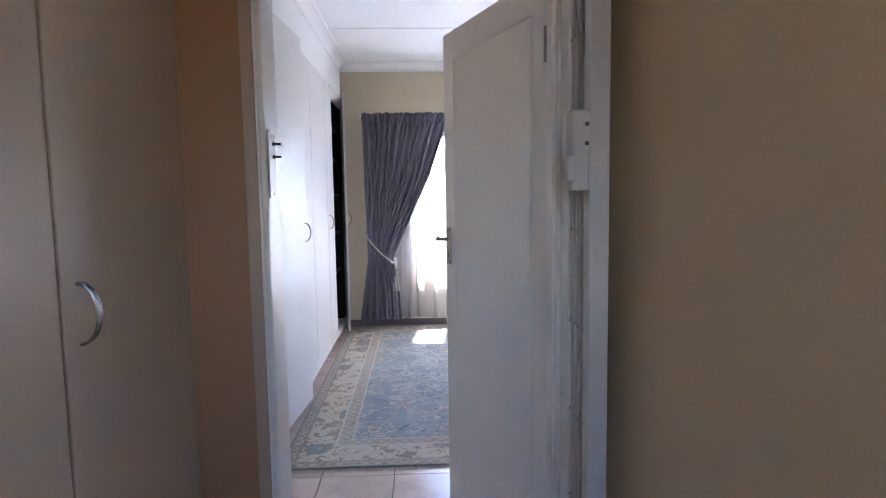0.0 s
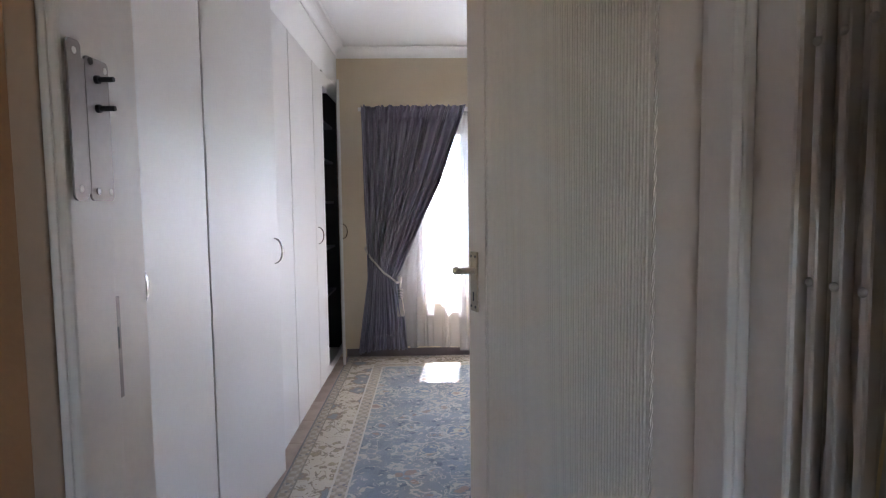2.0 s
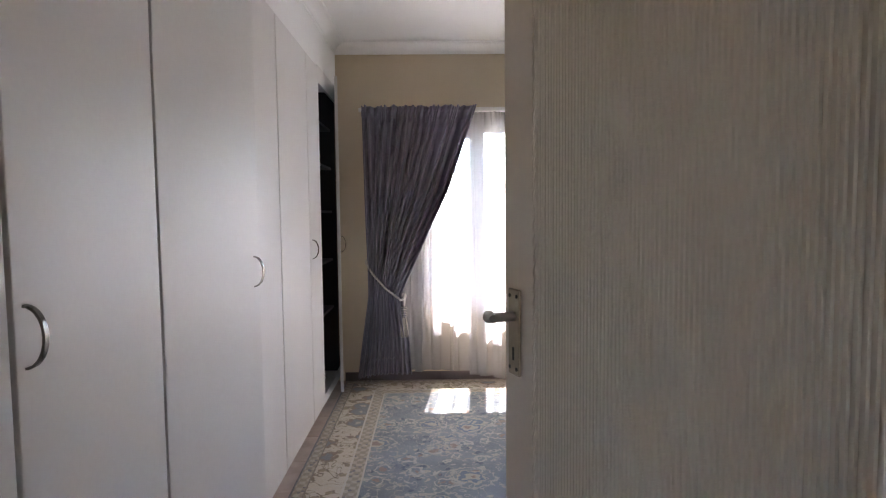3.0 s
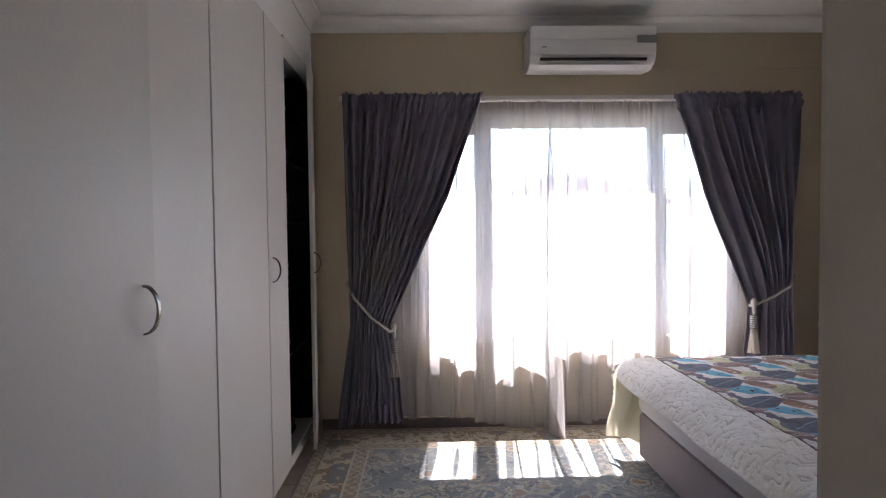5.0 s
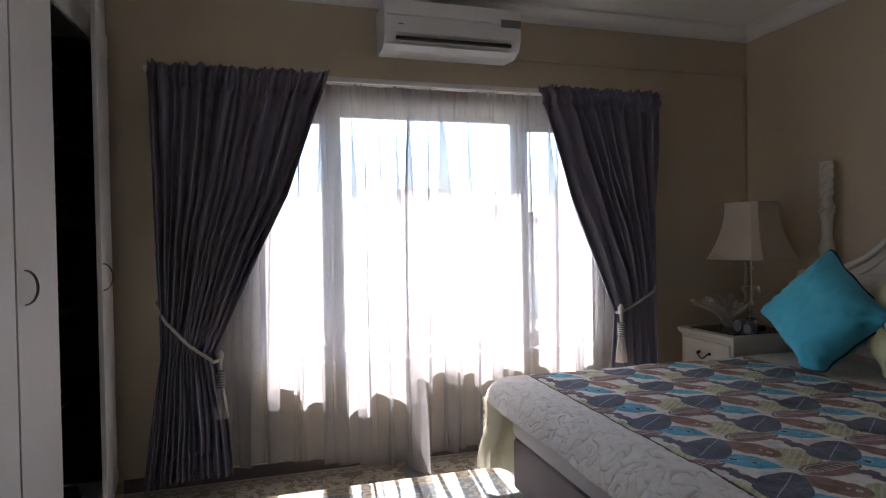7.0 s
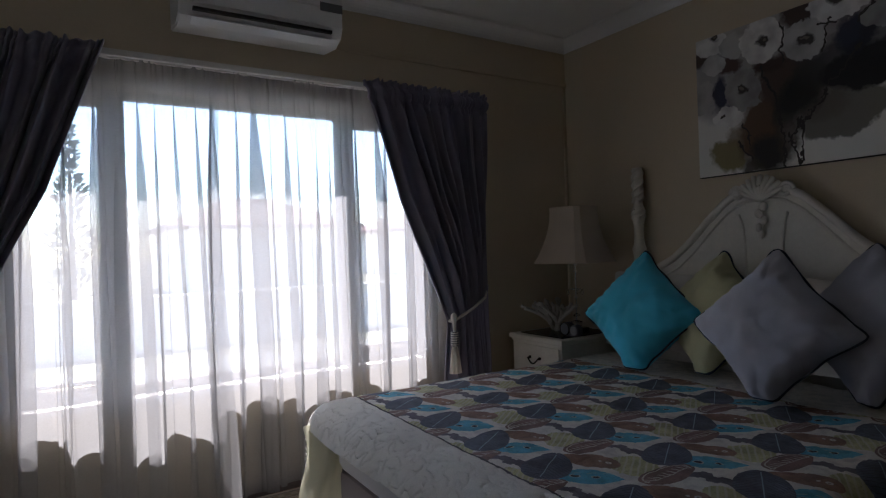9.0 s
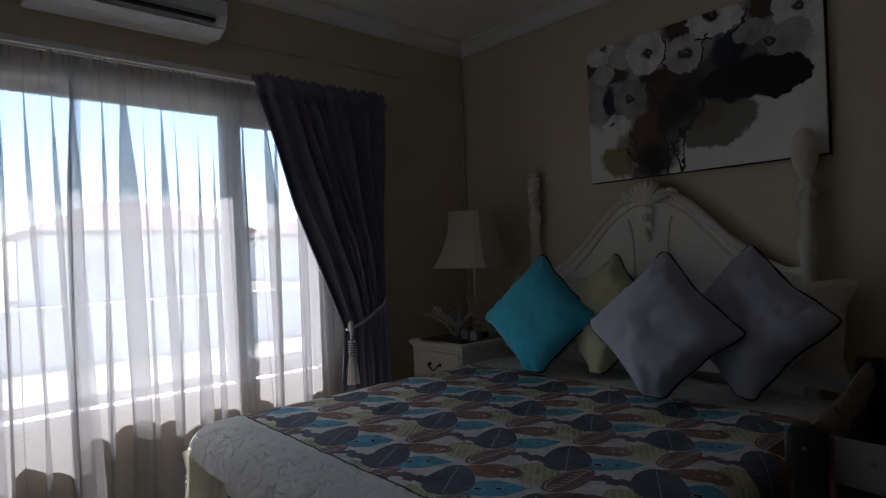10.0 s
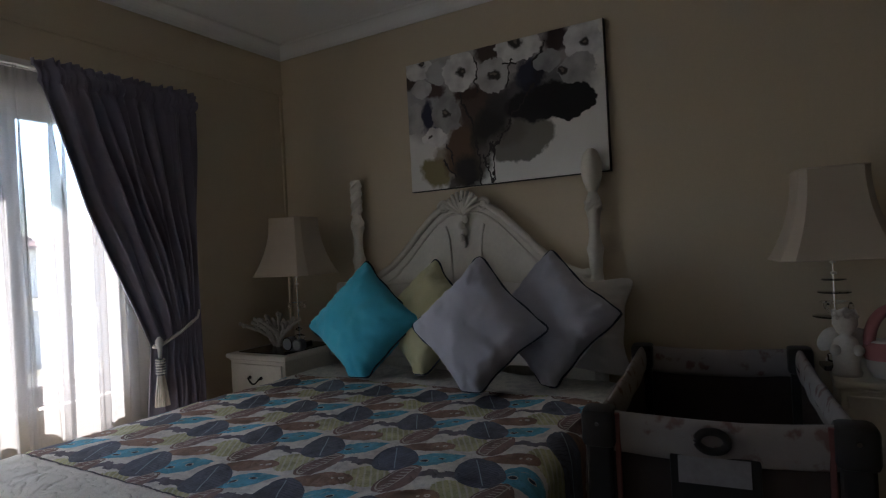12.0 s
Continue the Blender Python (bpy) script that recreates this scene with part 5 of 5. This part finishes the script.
# washes: centre, radii, softness, turn, colour, strength
for cu, cv, ru, rv, so, ro, tint, k in (
        (0.25, 0.16, 0.30, 0.20, 0.6, 0.0, (0.30, 0.27, 0.26), 0.8), (0.72, 0.14, 0.22, 0.20, 0.6, 0.0, (0.24, 0.20, 0.20), 0.8),
        (0.10, 0.34, 0.13, 0.26, 0.5, 0.0, (0.33, 0.32, 0.33), 0.8),
        (0.60, 0.72, 0.17, 0.14, 0.12, -0.5, (0.20, 0.195, 0.17), 1.0), (0.53, 0.62, 0.11, 0.12, 0.5, -0.4, (0.15, 0.13, 0.11), 0.9),
        (0.15, 0.87, 0.085, 0.12, 0.25, 0.0, (0.27, 0.235, 0.115), 1.0), (0.20, 0.74, 0.05, 0.07, 0.6, 0.0, (0.26, 0.20, 0.12), 0.8),
        (0.30, 0.72, 0.095, 0.24, 0.4, 0.1, (0.125, 0.075, 0.045), 1.0), (0.33, 0.90, 0.075, 0.13, 0.5, 0.0, (0.025, 0.022, 0.024), 1.0),
        (0.26, 0.97, 0.05, 0.06, 0.5, 0.0, (0.05, 0.04, 0.03), 0.9), (0.40, 0.74, 0.05, 0.22, 0.5, 0.0, (0.06, 0.045, 0.035), 0.9),
        (0.42, 0.45, 0.14, 0.17, 0.4, 0.0, (0.085, 0.055, 0.045), 1.0), (0.46, 0.55, 0.09, 0.16, 0.6, 0.3, (0.022, 0.022, 0.02), 1.0),
        (0.34, 0.32, 0.07, 0.05, 0.5, 0.0, (0.06, 0.03, 0.025), 1.0), (0.15, 0.24, 0.06, 0.06, 0.4, 0.0, (0.085, 0.05, 0.045), 1.0),
        (0.46, 0.05, 0.06, 0.10, 0.4, 0.0, (0.07, 0.045, 0.04), 1.0), (0.79, 0.06, 0.05, 0.10, 0.5, 0.0, (0.07, 0.045, 0.045), 1.0),
        (0.02, 0.14, 0.03, 0.05, 0.4, 0.0, (0.07, 0.045, 0.04), 1.0), (0.60, 0.40, 0.14, 0.14, 0.7, -0.5, (0.045, 0.04, 0.045), 0.95),
        (0.78, 0.36, 0.16, 0.12, 0.8, 0.1, (0.13, 0.125, 0.13), 0.95), (0.74, 0.48, 0.20, 0.125, 0.18, 0.0, (0.008, 0.008, 0.010), 1.0),
        (0.84, 0.50, 0.12, 0.125, 0.06, 0.3, (0.008, 0.008, 0.010), 1.0), (0.68, 0.30, 0.06, 0.09, 0.4, 0.5, (0.015, 0.016, 0.03), 1.0), (0.65, 0.24, 0.05, 0.10, 0.5, 0.2, (0.025, 0.028, 0.055), 1.0),
        (0.11, 0.43, 0.032, 0.12, 0.4, 0.0, (0.025, 0.028, 0.060), 1.0), (0.185, 0.51, 0.04, 0.10, 0.5, 0.3, (0.035, 0.042, 0.085), 1.0)):
    paint = CANVAS.mix(paint, tint, blob(cu, cv, ru, rv, so, ro) * k)
# petals
for cu, cv, ru, rv, t in ((0.08, 0.06, 0.075, 0.09, 0.95), (0.18, 0.11, 0.07, 0.09, 0.62), (0.08, 0.22, 0.055, 0.07, 0.7), (0.03, 0.42, 0.05, 0.12, 0.55), (0.31, 0.14, 0.092, 0.155, 1.0), (0.48, 0.22, 0.085, 0.13, 0.66), (0.61, 0.045, 0.115, 0.115, 1.0), (0.75, 0.20, 0.06, 0.08, 0.5), (0.91, 0.11, 0.085, 0.15, 0.95), (0.88, 0.29, 0.08, 0.10, 0.55), (0.22, 0.43, 0.085, 0.15, 0.48), (0.15, 0.60, 0.070, 0.075, 1.0)):
    tone = CANVAS.mix((0.52 * t, 0.50 * t, 0.49 * t), (0.84 * t, 0.83 * t, 0.80 * t), CANVAS.noise(9, 3).ramp(0.3, 0.6))
    paint = CANVAS.mix(paint, tone, blob(cu, cv, ru, rv, 0.05))
for cu, cv, r in ((0.085, 0.015, 0.022), (0.31, 0.14, 0.026), (0.49, 0.22, 0.022), (0.60, 0.012, 0.032), (0.92, 0.125, 0.023), (0.82, 0.29, 0.018), (0.225, 0.44, 0.020), (0.125, 0.60, 0.010)):
    paint = CANVAS.mix(paint, (0.05, 0.042, 0.04), blob(cu, cv, r, r * 1.45, 0.4))
    paint = CANVAS.mix(paint, (0.20, 0.17, 0.14), blob(cu, cv - 0.006, r * 0.4, r * 0.5, 0.4))
for u0, v0, u1, v1 in ((0.39, 0.99, 0.39, 0.62), (0.45, 0.99, 0.41, 0.78), (0.455, 0.99, 0.46, 0.72), (0.41, 0.84, 0.68, 0.34), (0.38, 0.64, 0.31, 0.32), (0.54, 0.33, 0.58, 0.13), (0.25, 0.82, 0.22, 0.66), (0.39, 0.34, 0.395, 0.07), (0.20, 0.78, 0.26, 0.92), (0.52, 0.14, 0.60, 0.17), (0.68, 0.20, 0.74, 0.06)):
    dx, dy = u1 - u0, v1 - v0
    LL = dx * dx + dy * dy
    k = ((uu - u0) * dx + (vv - v0) * dy) / LL
    k = k.high(0.0).low(1.0)
    ex, ey = uu - k * dx - u0, (vv - k * dy - v0) * 0.65
    paint = CANVAS.mix(paint, (0.03, 0.024, 0.024), (ex * ex + ey * ey).less(0.000022))
CANVAS.set("Base Color", paint)
CANVAS.bump(CANVAS.noise(500, 2), 0.2, 0.001)
picture = thing("picture", "large unframed canvas of white flowers and dark ink washes", "picture", (3.86, (PY0 + PY1) / 2, PZ0))
part("canvas", boxes((3.852, 3.886, PY0, PY1, PZ0, PZ1), bevel=0.003), CANVAS.m, picture)
part("edge", boxes((3.854, 3.887, PY0 - 0.004, PY0 - 0.0005, PZ0 - 0.004, PZ1)), BLACK, picture, "dark canvas edge")
part("edge", boxes((3.854, 3.887, PY0 - 0.0005, PY1, PZ0 - 0.004, PZ0 - 0.0005)), BLACK, picture, "dark canvas edge")

# ---- air conditioner ----
ac = thing("air_conditioner", "white wall-mounted split air conditioner above the window", "air conditioner", (1.66, YB, 2.29))
AX0, AX1, AY, AZ0, AZ1 = 1.268, 2.055, 6.09, 2.335, 2.598
bm = bmesh.new()
sec = [(YB - 0.001, AZ0 + 0.02), (YB - 0.001, AZ1), (AY + 0.05, AZ1), (AY + 0.012, AZ1 - 0.012), (AY, AZ1 - 0.05), (AY + 0.004, AZ0 + 0.07), (AY + 0.03, AZ0 + 0.028), (AY + 0.10, AZ0)]
prism(bm, sec, AX0, AX1)
bmesh.ops.bevel(bm, geom=bm.edges[:], offset=0.006, segments=2, affect="EDGES")
part("body", bm, PLASTIC, ac, soft="edges")
part("front_panel", boxes((AX0 + 0.004, AX1 - 0.004, AY - 0.008, AY + 0.004, AZ1 - 0.092, AZ1 - 0.012), bevel=0.004), PLASTIC, ac, soft="edges")
part("front_panel", boxes((AX0 + 0.004, AX1 - 0.004, AY - 0.006, AY + 0.006, AZ0 + 0.075, AZ1 - 0.098), bevel=0.004), PLASTIC, ac, soft="edges")
part("badge", boxes((AX1 - 0.125, AX1 - 0.004, AY - 0.0100, AY - 0.0085, AZ1 - 0.115, AZ1 - 0.070), bevel=0.0006), GREYPL, ac, "grey display badge")
part("mark", boxes((AX0 + 0.07, AX0 + 0.10, AY - 0.0075, AY - 0.0062, AZ0 + 0.118, AZ0 + 0.124)), GREYPL, ac)
# Solid strip; the black paints in the shade of the air slit.
part("outlet", boxes((AX0 + 0.06, AX1 - 0.06, AY - 0.002, AY + 0.03, AZ0 + 0.044, AZ0 + 0.058)), BLACK, ac, "air outlet, a black strip for its shade")
bm = boxes((AX0 + 0.055, AX1 - 0.055, -0.002, 0.002, -0.03, 0.03), bevel=0.0015)
bm.transform(Matrix.Translation((0, AY + 0.052, AZ0 + 0.012)) @ Matrix.Rotation(radians(72), 4, "X"))
part("louvre", bm, PLASTIC, ac, "swing louvre")
trunk = thing("cable_trunking", "slim cable trunking painted like the wall", "cable trunking", (3.0, YB, 2.40))
part("run", boxes((AX1 + 0.002, XR - 0.001, YB - 0.014, YB - 0.0006, 2.395, 2.42), bevel=0.002), WALL, trunk)
part("drop", boxes((XR - 0.035, XR - 0.02, YB - 0.014, YB - 0.0006, 0.75, 2.394), bevel=0.002), WALL, trunk)

# ---- travel cot ----
PRINT = Mat("cot_print_cloth", (0.5, 0.45, 0.42), 0.9)
PRINT.set("Base Color", PRINT.mix(PRINT.mix((0.25, 0.225, 0.215), (0.31, 0.28, 0.265), PRINT.noise(6, 3)), PRINT.mix((0.13, 0.075, 0.07), (0.22, 0.14, 0.13), PRINT.noise(14, 2)), (PRINT.voronoi(16) + (PRINT.noise(34, 3) - 0.5) * 1.1).ramp(0.36, 0.16)))
PRINT.bump(PRINT.noise(14, 3), 0.4, 0.01)
PRINT = PRINT.m
MESH = plain("dark_cot_mesh", (0.055, 0.040, 0.036), 0.95, amount=0.2, fine=500, bump=0.3)
COTBLACK = plain("black_cot_plastic", (0.02, 0.018, 0.018), 0.5, amount=0.15)
PINKTRIM = plain("dusky_red_binding", (0.20, 0.075, 0.07), 0.9, amount=0.15)
cot = thing("travel_cot", "folding travel cot with floral top band and dark mesh sides", "travel cot", (3.06, 3.566, 0), 5.0)
L, W, HT = 0.525, 0.300, 0.775
for sx in (-1, 1):
    for sy in (-1, 1):
        part("corner_post", boxes((sx * L - 0.032, sx * L + 0.032, sy * W - 0.036, sy * W + 0.036, 0.04, HT - 0.06), bevel=0.01), COTBLACK, cot, local=True)
        c = part("corner_cap", boxes((sx * L - 0.044, sx * L + 0.044, sy * W - 0.046, sy * W + 0.046, HT - 0.10, HT + 0.008), bevel=0.018), COTBLACK, cot, "black moulded corner", local=True, soft="edges")
        part("stud", rod(bmesh.new(), (sx * (L + 0.042), sy * W, HT - 0.030), (sx * (L + 0.047), sy * W, HT - 0.030), 0.006, seg=10), CHROME, c, "chrome stud", local=True)
        part("foot", rod(bmesh.new(), (sx * L, sy * W, 0.0), (sx * L, sy * W, 0.042), 0.028), COTBLACK, cot, local=True, soft="edges")


def band(x0, x1, y0, y1, z0, z1, seed, along_x):
    def f(u, v):
        a = u * 2 * math.pi
        cx, cz = 0.020 * math.cos(a), (z1 - z0) / 2 * math.sin(a)
        n = 0.006 * noise.noise(Vector((v * 6 + seed, u * 3, 0)))
        sag = -0.012 * math.sin(v * math.pi)
        if along_x:
            return x0 + (x1 - x0) * v, y0 + cx + n, (z0 + z1) / 2 + cz + sag
        return x0 + cx + n, y0 + (y1 - y0) * v, (z0 + z1) / 2 + cz + sag
    return sheet(bmesh.new(), 20, 40, f)


for s in (-1, 1):
    part("top_band", band(s * L, 0, -W + 0.034, W - 0.034, HT - 0.115, HT, 3 + s, False), PRINT, cot, "padded floral top band", local=True, soft=True)
    part("top_band", band(-L + 0.034, L - 0.034, s * W, 0, HT - 0.115, HT, 8 + s, True), PRINT, cot, "padded floral top band", local=True, soft=True)
    part("mesh_side", boxes((s * L - 0.004, s * L + 0.004, -W + 0.026, W - 0.026, 0.10, HT - 0.11)), MESH, cot, "dark mesh side", local=True)
    part("mesh_side", boxes((-L + 0.026, L - 0.026, s * W - 0.004, s * W + 0.004, 0.10, HT - 0.11)), MESH, cot, "dark mesh side", local=True)
    part("binding", boxes((-L - 0.022, -L - 0.008, s * (W - 0.050) - 0.007, s * (W - 0.050) + 0.007, 0.10, HT - 0.004), bevel=0.003), PINKTRIM, cot, "dusky red binding", local=True)
part("mattress", boxes((-L + 0.03, L - 0.03, -W + 0.03, W - 0.03, 0.10, 0.15), bevel=0.01), MESH, cot, local=True)
part("pocket", boxes((-L - 0.016, -L - 0.006, -0.098, 0.118, 0.30, HT - 0.098), bevel=0.004), COTBLACK, cot, "black front pocket", local=True)
part("label", boxes((-L - 0.019, -L - 0.0165, -0.075, 0.098, HT - 0.175, HT - 0.104), bevel=0.001), plain("grey_label", (0.29, 0.28, 0.29), 0.7, amount=0.25, big=12), cot, "grey label with faded writing", local=True)
part("ring", tube(bmesh.new(), [(-L - 0.028, 0.012 + 0.036 * math.cos(k * 0.2618), HT - 0.058 + 0.026 * math.sin(k * 0.2618)) for k in range(24)], 0.011, 8, closed=True), COTBLACK, cot, "oval black pull ring", local=True, soft=True)

# ---- ornaments on the far bedside table ----
bm = lathe(bmesh.new(), [(0.045, 0.0), (0.05, 0.012), (0.042, 0.03), (0.046, 0.07), (0.050, 0.10), (0.036, 0.135), (0.018, 0.15), (0.030, 0.165), (0.041, 0.19), (0.040, 0.215), (0.026, 0.24), (0.008, 0.248)], (3.50, 3.165, 0.7005), 18)
for s in (-1, 1):
    bmesh.ops.create_uvsphere(bm, u_segments=12, v_segments=8, radius=1, matrix=Matrix.Translation((3.525, 3.165 + s * 0.055, 0.83)) @ Matrix.Rotation(s * 0.5, 4, "X") @ Matrix.Diagonal((0.012, 0.03, 0.05, 1)))
    bmesh.ops.create_uvsphere(bm, u_segments=12, v_segments=8, radius=0.020, matrix=Matrix.Translation((3.465, 3.165 + s * 0.035, 0.80)))
for k in range(14):
    a = k * 2.4
    bmesh.ops.create_uvsphere(bm, u_segments=8, v_segments=6, radius=0.011, matrix=Matrix.Translation((3.50 + 0.033 * math.cos(a), 3.165 + 0.033 * math.sin(a), 0.915 + 0.002 * k)))
solo("cherub_figurine", bm, plain("white_plaster", (0.55, 0.52, 0.48), 0.7, amount=0.2, fine=90, bump=0.3), "small white plaster cherub figurine on the bedside table", "figurine", soft=True)
basket = thing("gift_bag", "small pink handled bag on the bedside table", "bag", (3.50, 3.02, 0.7005))
PINK = cloth("dusky_pink_cloth", (0.42, 0.16, 0.16))
part("body", lathe(bmesh.new(), [(0.06, 0), (0.075, 0.03), (0.08, 0.09), (0.072, 0.13), (0.066, 0.135)], (3.50, 3.02, 0.7005), 18, (0.8, 1.15)), PILLOW, basket, "white padded body", soft="edges")
part("handle", tube(bmesh.new(), [(3.49, 3.02 + 0.075 * math.cos(k * math.pi / 16), 0.82 + 0.13 * math.sin(k * math.pi / 16)) for k in range(17)], 0.020, 10), PINK, basket, "pink padded handle", soft=True)
part("band", lathe(bmesh.new(), [(0.076, 0.06), (0.084, 0.08), (0.084, 0.11), (0.074, 0.128)], (3.50, 3.02, 0.7005), 18, (0.8, 1.15)), PINK, basket, "pink band", soft=True)

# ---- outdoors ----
# Soil colour held dark to limit the glare it throws at the window.
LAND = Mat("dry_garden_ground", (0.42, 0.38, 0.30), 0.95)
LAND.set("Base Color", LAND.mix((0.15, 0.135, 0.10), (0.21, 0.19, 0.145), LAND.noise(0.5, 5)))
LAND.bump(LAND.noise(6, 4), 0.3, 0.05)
solo("ground", boxes((-600, 600, 6.6, 1200, -0.5, -0.3)), LAND.m, "dry garden ground, darkened to cut glare", kind="structure")
solo("ground", boxes((-600, 600, -600, -1.72, -0.5, -0.3)), LAND.m, "dry garden ground behind the house, darkened to cut glare", kind="structure")
# Paving darkened likewise, to lessen the light behind the voile.
PAVE = plain("darkened_paving", (0.24, 0.225, 0.205), 0.9, amount=0.12, big=0.7, fine=20)
solo("pavement", boxes((-12, 16, 6.585, 12.2, -0.299, -0.22), bevel=0.01), PAVE, "paved yard outside the window, darkened to cut glare", kind="structure")
PLASTER = plain("white_boundary_plaster", (0.66, 0.64, 0.61), 0.85, amount=0.08, big=0.8, fine=30)
solo("boundary_wall", boxes((-14, 18, 14.0, 14.2, -0.3, 0.55), (-14, 18, 13.95, 14.25, 0.55, 0.62), bevel=0.01), PLASTER, "low white plastered boundary wall", kind="structure")
ROAD = plain("sunlit_road", (0.20, 0.19, 0.18), 0.9, amount=0.1, big=0.4, fine=20)
solo("road", boxes((-80, 120, 16.5, 22.5, -0.299, -0.285)), ROAD, "pale sunlit asphalt road", kind="structure")
ROOFEDGE = plain("white_fascia", (0.70, 0.69, 0.67), 0.7, amount=0.06)
solo("roof_eave", boxes((-1.5, 5, 6.53, 6.70, 2.52, 2.62), (-1.5, 5, 6.68, 6.70, 2.50, 2.68)), ROOFEDGE, "overhanging roof eave above the window", kind="structure")
ROOF = plain("dark_red_roof_tile", (0.085, 0.026, 0.024), 0.8, amount=0.2, big=0.8, fine=8)
# House plaster is lightened to match the washed-out glare outdoors.
HOUSEWALL = plain("cream_house_plaster", (0.80, 0.77, 0.72), 0.85, amount=0.08, big=0.6, fine=12)
# Panes paled so that the painted glare swallows them.
WASHEDPANE = plain("glare_washed_pane", (0.42, 0.42, 0.41), 0.25, amount=0.1)


def house(x0, x1, y0, y1, eave, ridge, label):
    t = thing("house", label, "house", ((x0 + x1) / 2, (y0 + y1) / 2, -0.3), group="houses over the road")
    part("wall", boxes((x0, x1, y0, y1, -0.3, eave)), HOUSEWALL, t, "cream plastered walls")
    bm = bmesh.new()
    o, ym, r = 0.6, (y0 + y1) / 2, (y1 - y0) * 0.42
    b = [bm.verts.new(p) for p in ((x0 - o, y0 - o, eave), (x1 + o, y0 - o, eave), (x1 + o, y1 + o, eave), (x0 - o, y1 + o, eave))]
    lo = [bm.verts.new((v.co.x, v.co.y, eave - 0.15)) for v in b]
    k = [bm.verts.new(p) for p in ((x0 + r, ym, ridge), (x1 - r, ym, ridge))]
    for f in ((b[0], b[1], k[1], k[0]), (b[1], b[2], k[1]), (b[2], b[3], k[0], k[1]), (b[3], b[0], k[0]), (lo[3], lo[2], lo[1], lo[0])):
        bm.faces.new(f)
    for i in range(4):
        bm.faces.new((lo[i], lo[(i + 1) % 4], b[(i + 1) % 4], b[i]))
    part("roof", bm, ROOF, t, "dark red hipped roof")
    n = max(2, int((x1 - x0) / 3))
    for i in range(n):
        x = x0 + (x1 - x0) * (i + 0.5) / n
        w = part("window", boxes((x - 0.7, x + 0.7, y0 - 0.05, y0 - 0.002, 0.7, 1.9), bevel=0.01), ROOFEDGE, t, "white framed window")
        part("pane", boxes((x - 0.62, x + 0.62, y0 - 0.065, y0 - 0.052, 0.78, 1.82)), WASHEDPANE, w)


house(4.4, 12.6, 31, 38, 2.65, 4.2, "single-storey house with a dark red hipped roof")
house(18.5, 25.5, 38, 45, 2.7, 4.0, "single-storey house with a dark red hipped roof")
house(-12.0, -3.0, 34, 41, 2.6, 3.9, "single-storey house with a dark red hipped roof")
FOLIAGE = plain("dark_conifer_leaf", (0.05, 0.075, 0.04), 0.8, amount=0.35, big=3, fine=20)
BARK = plain("conifer_bark", (0.12, 0.08, 0.05), 0.9, amount=0.3)


def conifer(x, y, h, seed):
    rnd = random.Random(seed)
    t = thing("tree", "narrow dark green conifer beyond the boundary wall", "tree", (x, y, -0.3), group="garden trees")
    part("trunk", rod(bmesh.new(), (x, y, -0.3), (x, y, h * 0.9), 0.10, 0.02, 10), BARK, t)
    bm = bmesh.new()
    for k in range(900):
        u = rnd.random() ** 0.8
        z = 0.3 + (h - 0.3) * u
        r = 0.75 * (1 - u) ** 0.8 * (0.7 + 0.3 * math.sin(u * 23)) * math.sqrt(rnd.uniform(0.15, 1))
        a = rnd.uniform(0, 6.283)
        p = Vector((x + r * math.cos(a), y + r * math.sin(a), z))
        d = Vector((math.cos(a), math.sin(a), rnd.uniform(0.1, 0.9))).normalized() * rnd.uniform(0.10, 0.22)
        s = d.cross(Vector((rnd.uniform(-1, 1), rnd.uniform(-1, 1), rnd.uniform(-1, 1)))).normalized() * rnd.uniform(0.02, 0.05)
        bm.faces.new([bm.verts.new(q) for q in (p - s, p + d * 0.6 - s * 0.7, p + d, p + d * 0.6 + s * 0.7, p + s)])
    part("crown", bm, FOLIAGE, t, "needle sprays", fix=False)


conifer(0.75, 20.5, 4.7, 3)
conifer(14.6, 26.0, 3.4, 9)

# ---- floor tiles ----
PITCH = 0.357
bm = boxes((-PITCH / 2 + 0.0025, PITCH / 2 - 0.0025, -PITCH / 2 + 0.0025, PITCH / 2 - 0.0025, -0.0115, 0.0), bevel=0.0015)
me = bpy.data.meshes.new("tile")
bm.to_mesh(me)
bm.free()
me.materials.append(TILE)
floor = bpy.data.objects["floor"]
for i in range(-2, 11):
    for j in range(-5, 18):
        x, y = 0.144 + PITCH * (i + 0.5), 2.66 + PITCH * (j - 3 + 0.5)
        if not (-0.25 < x < 4.0 and -1.6 < y < 6.5) or (y < 1.9 and x < -0.1) or (y < 0.7 and x > 1.25):
            continue
        ob = new("tile", me)
        ob.location = (x, y, 0)
        ob.parent = floor
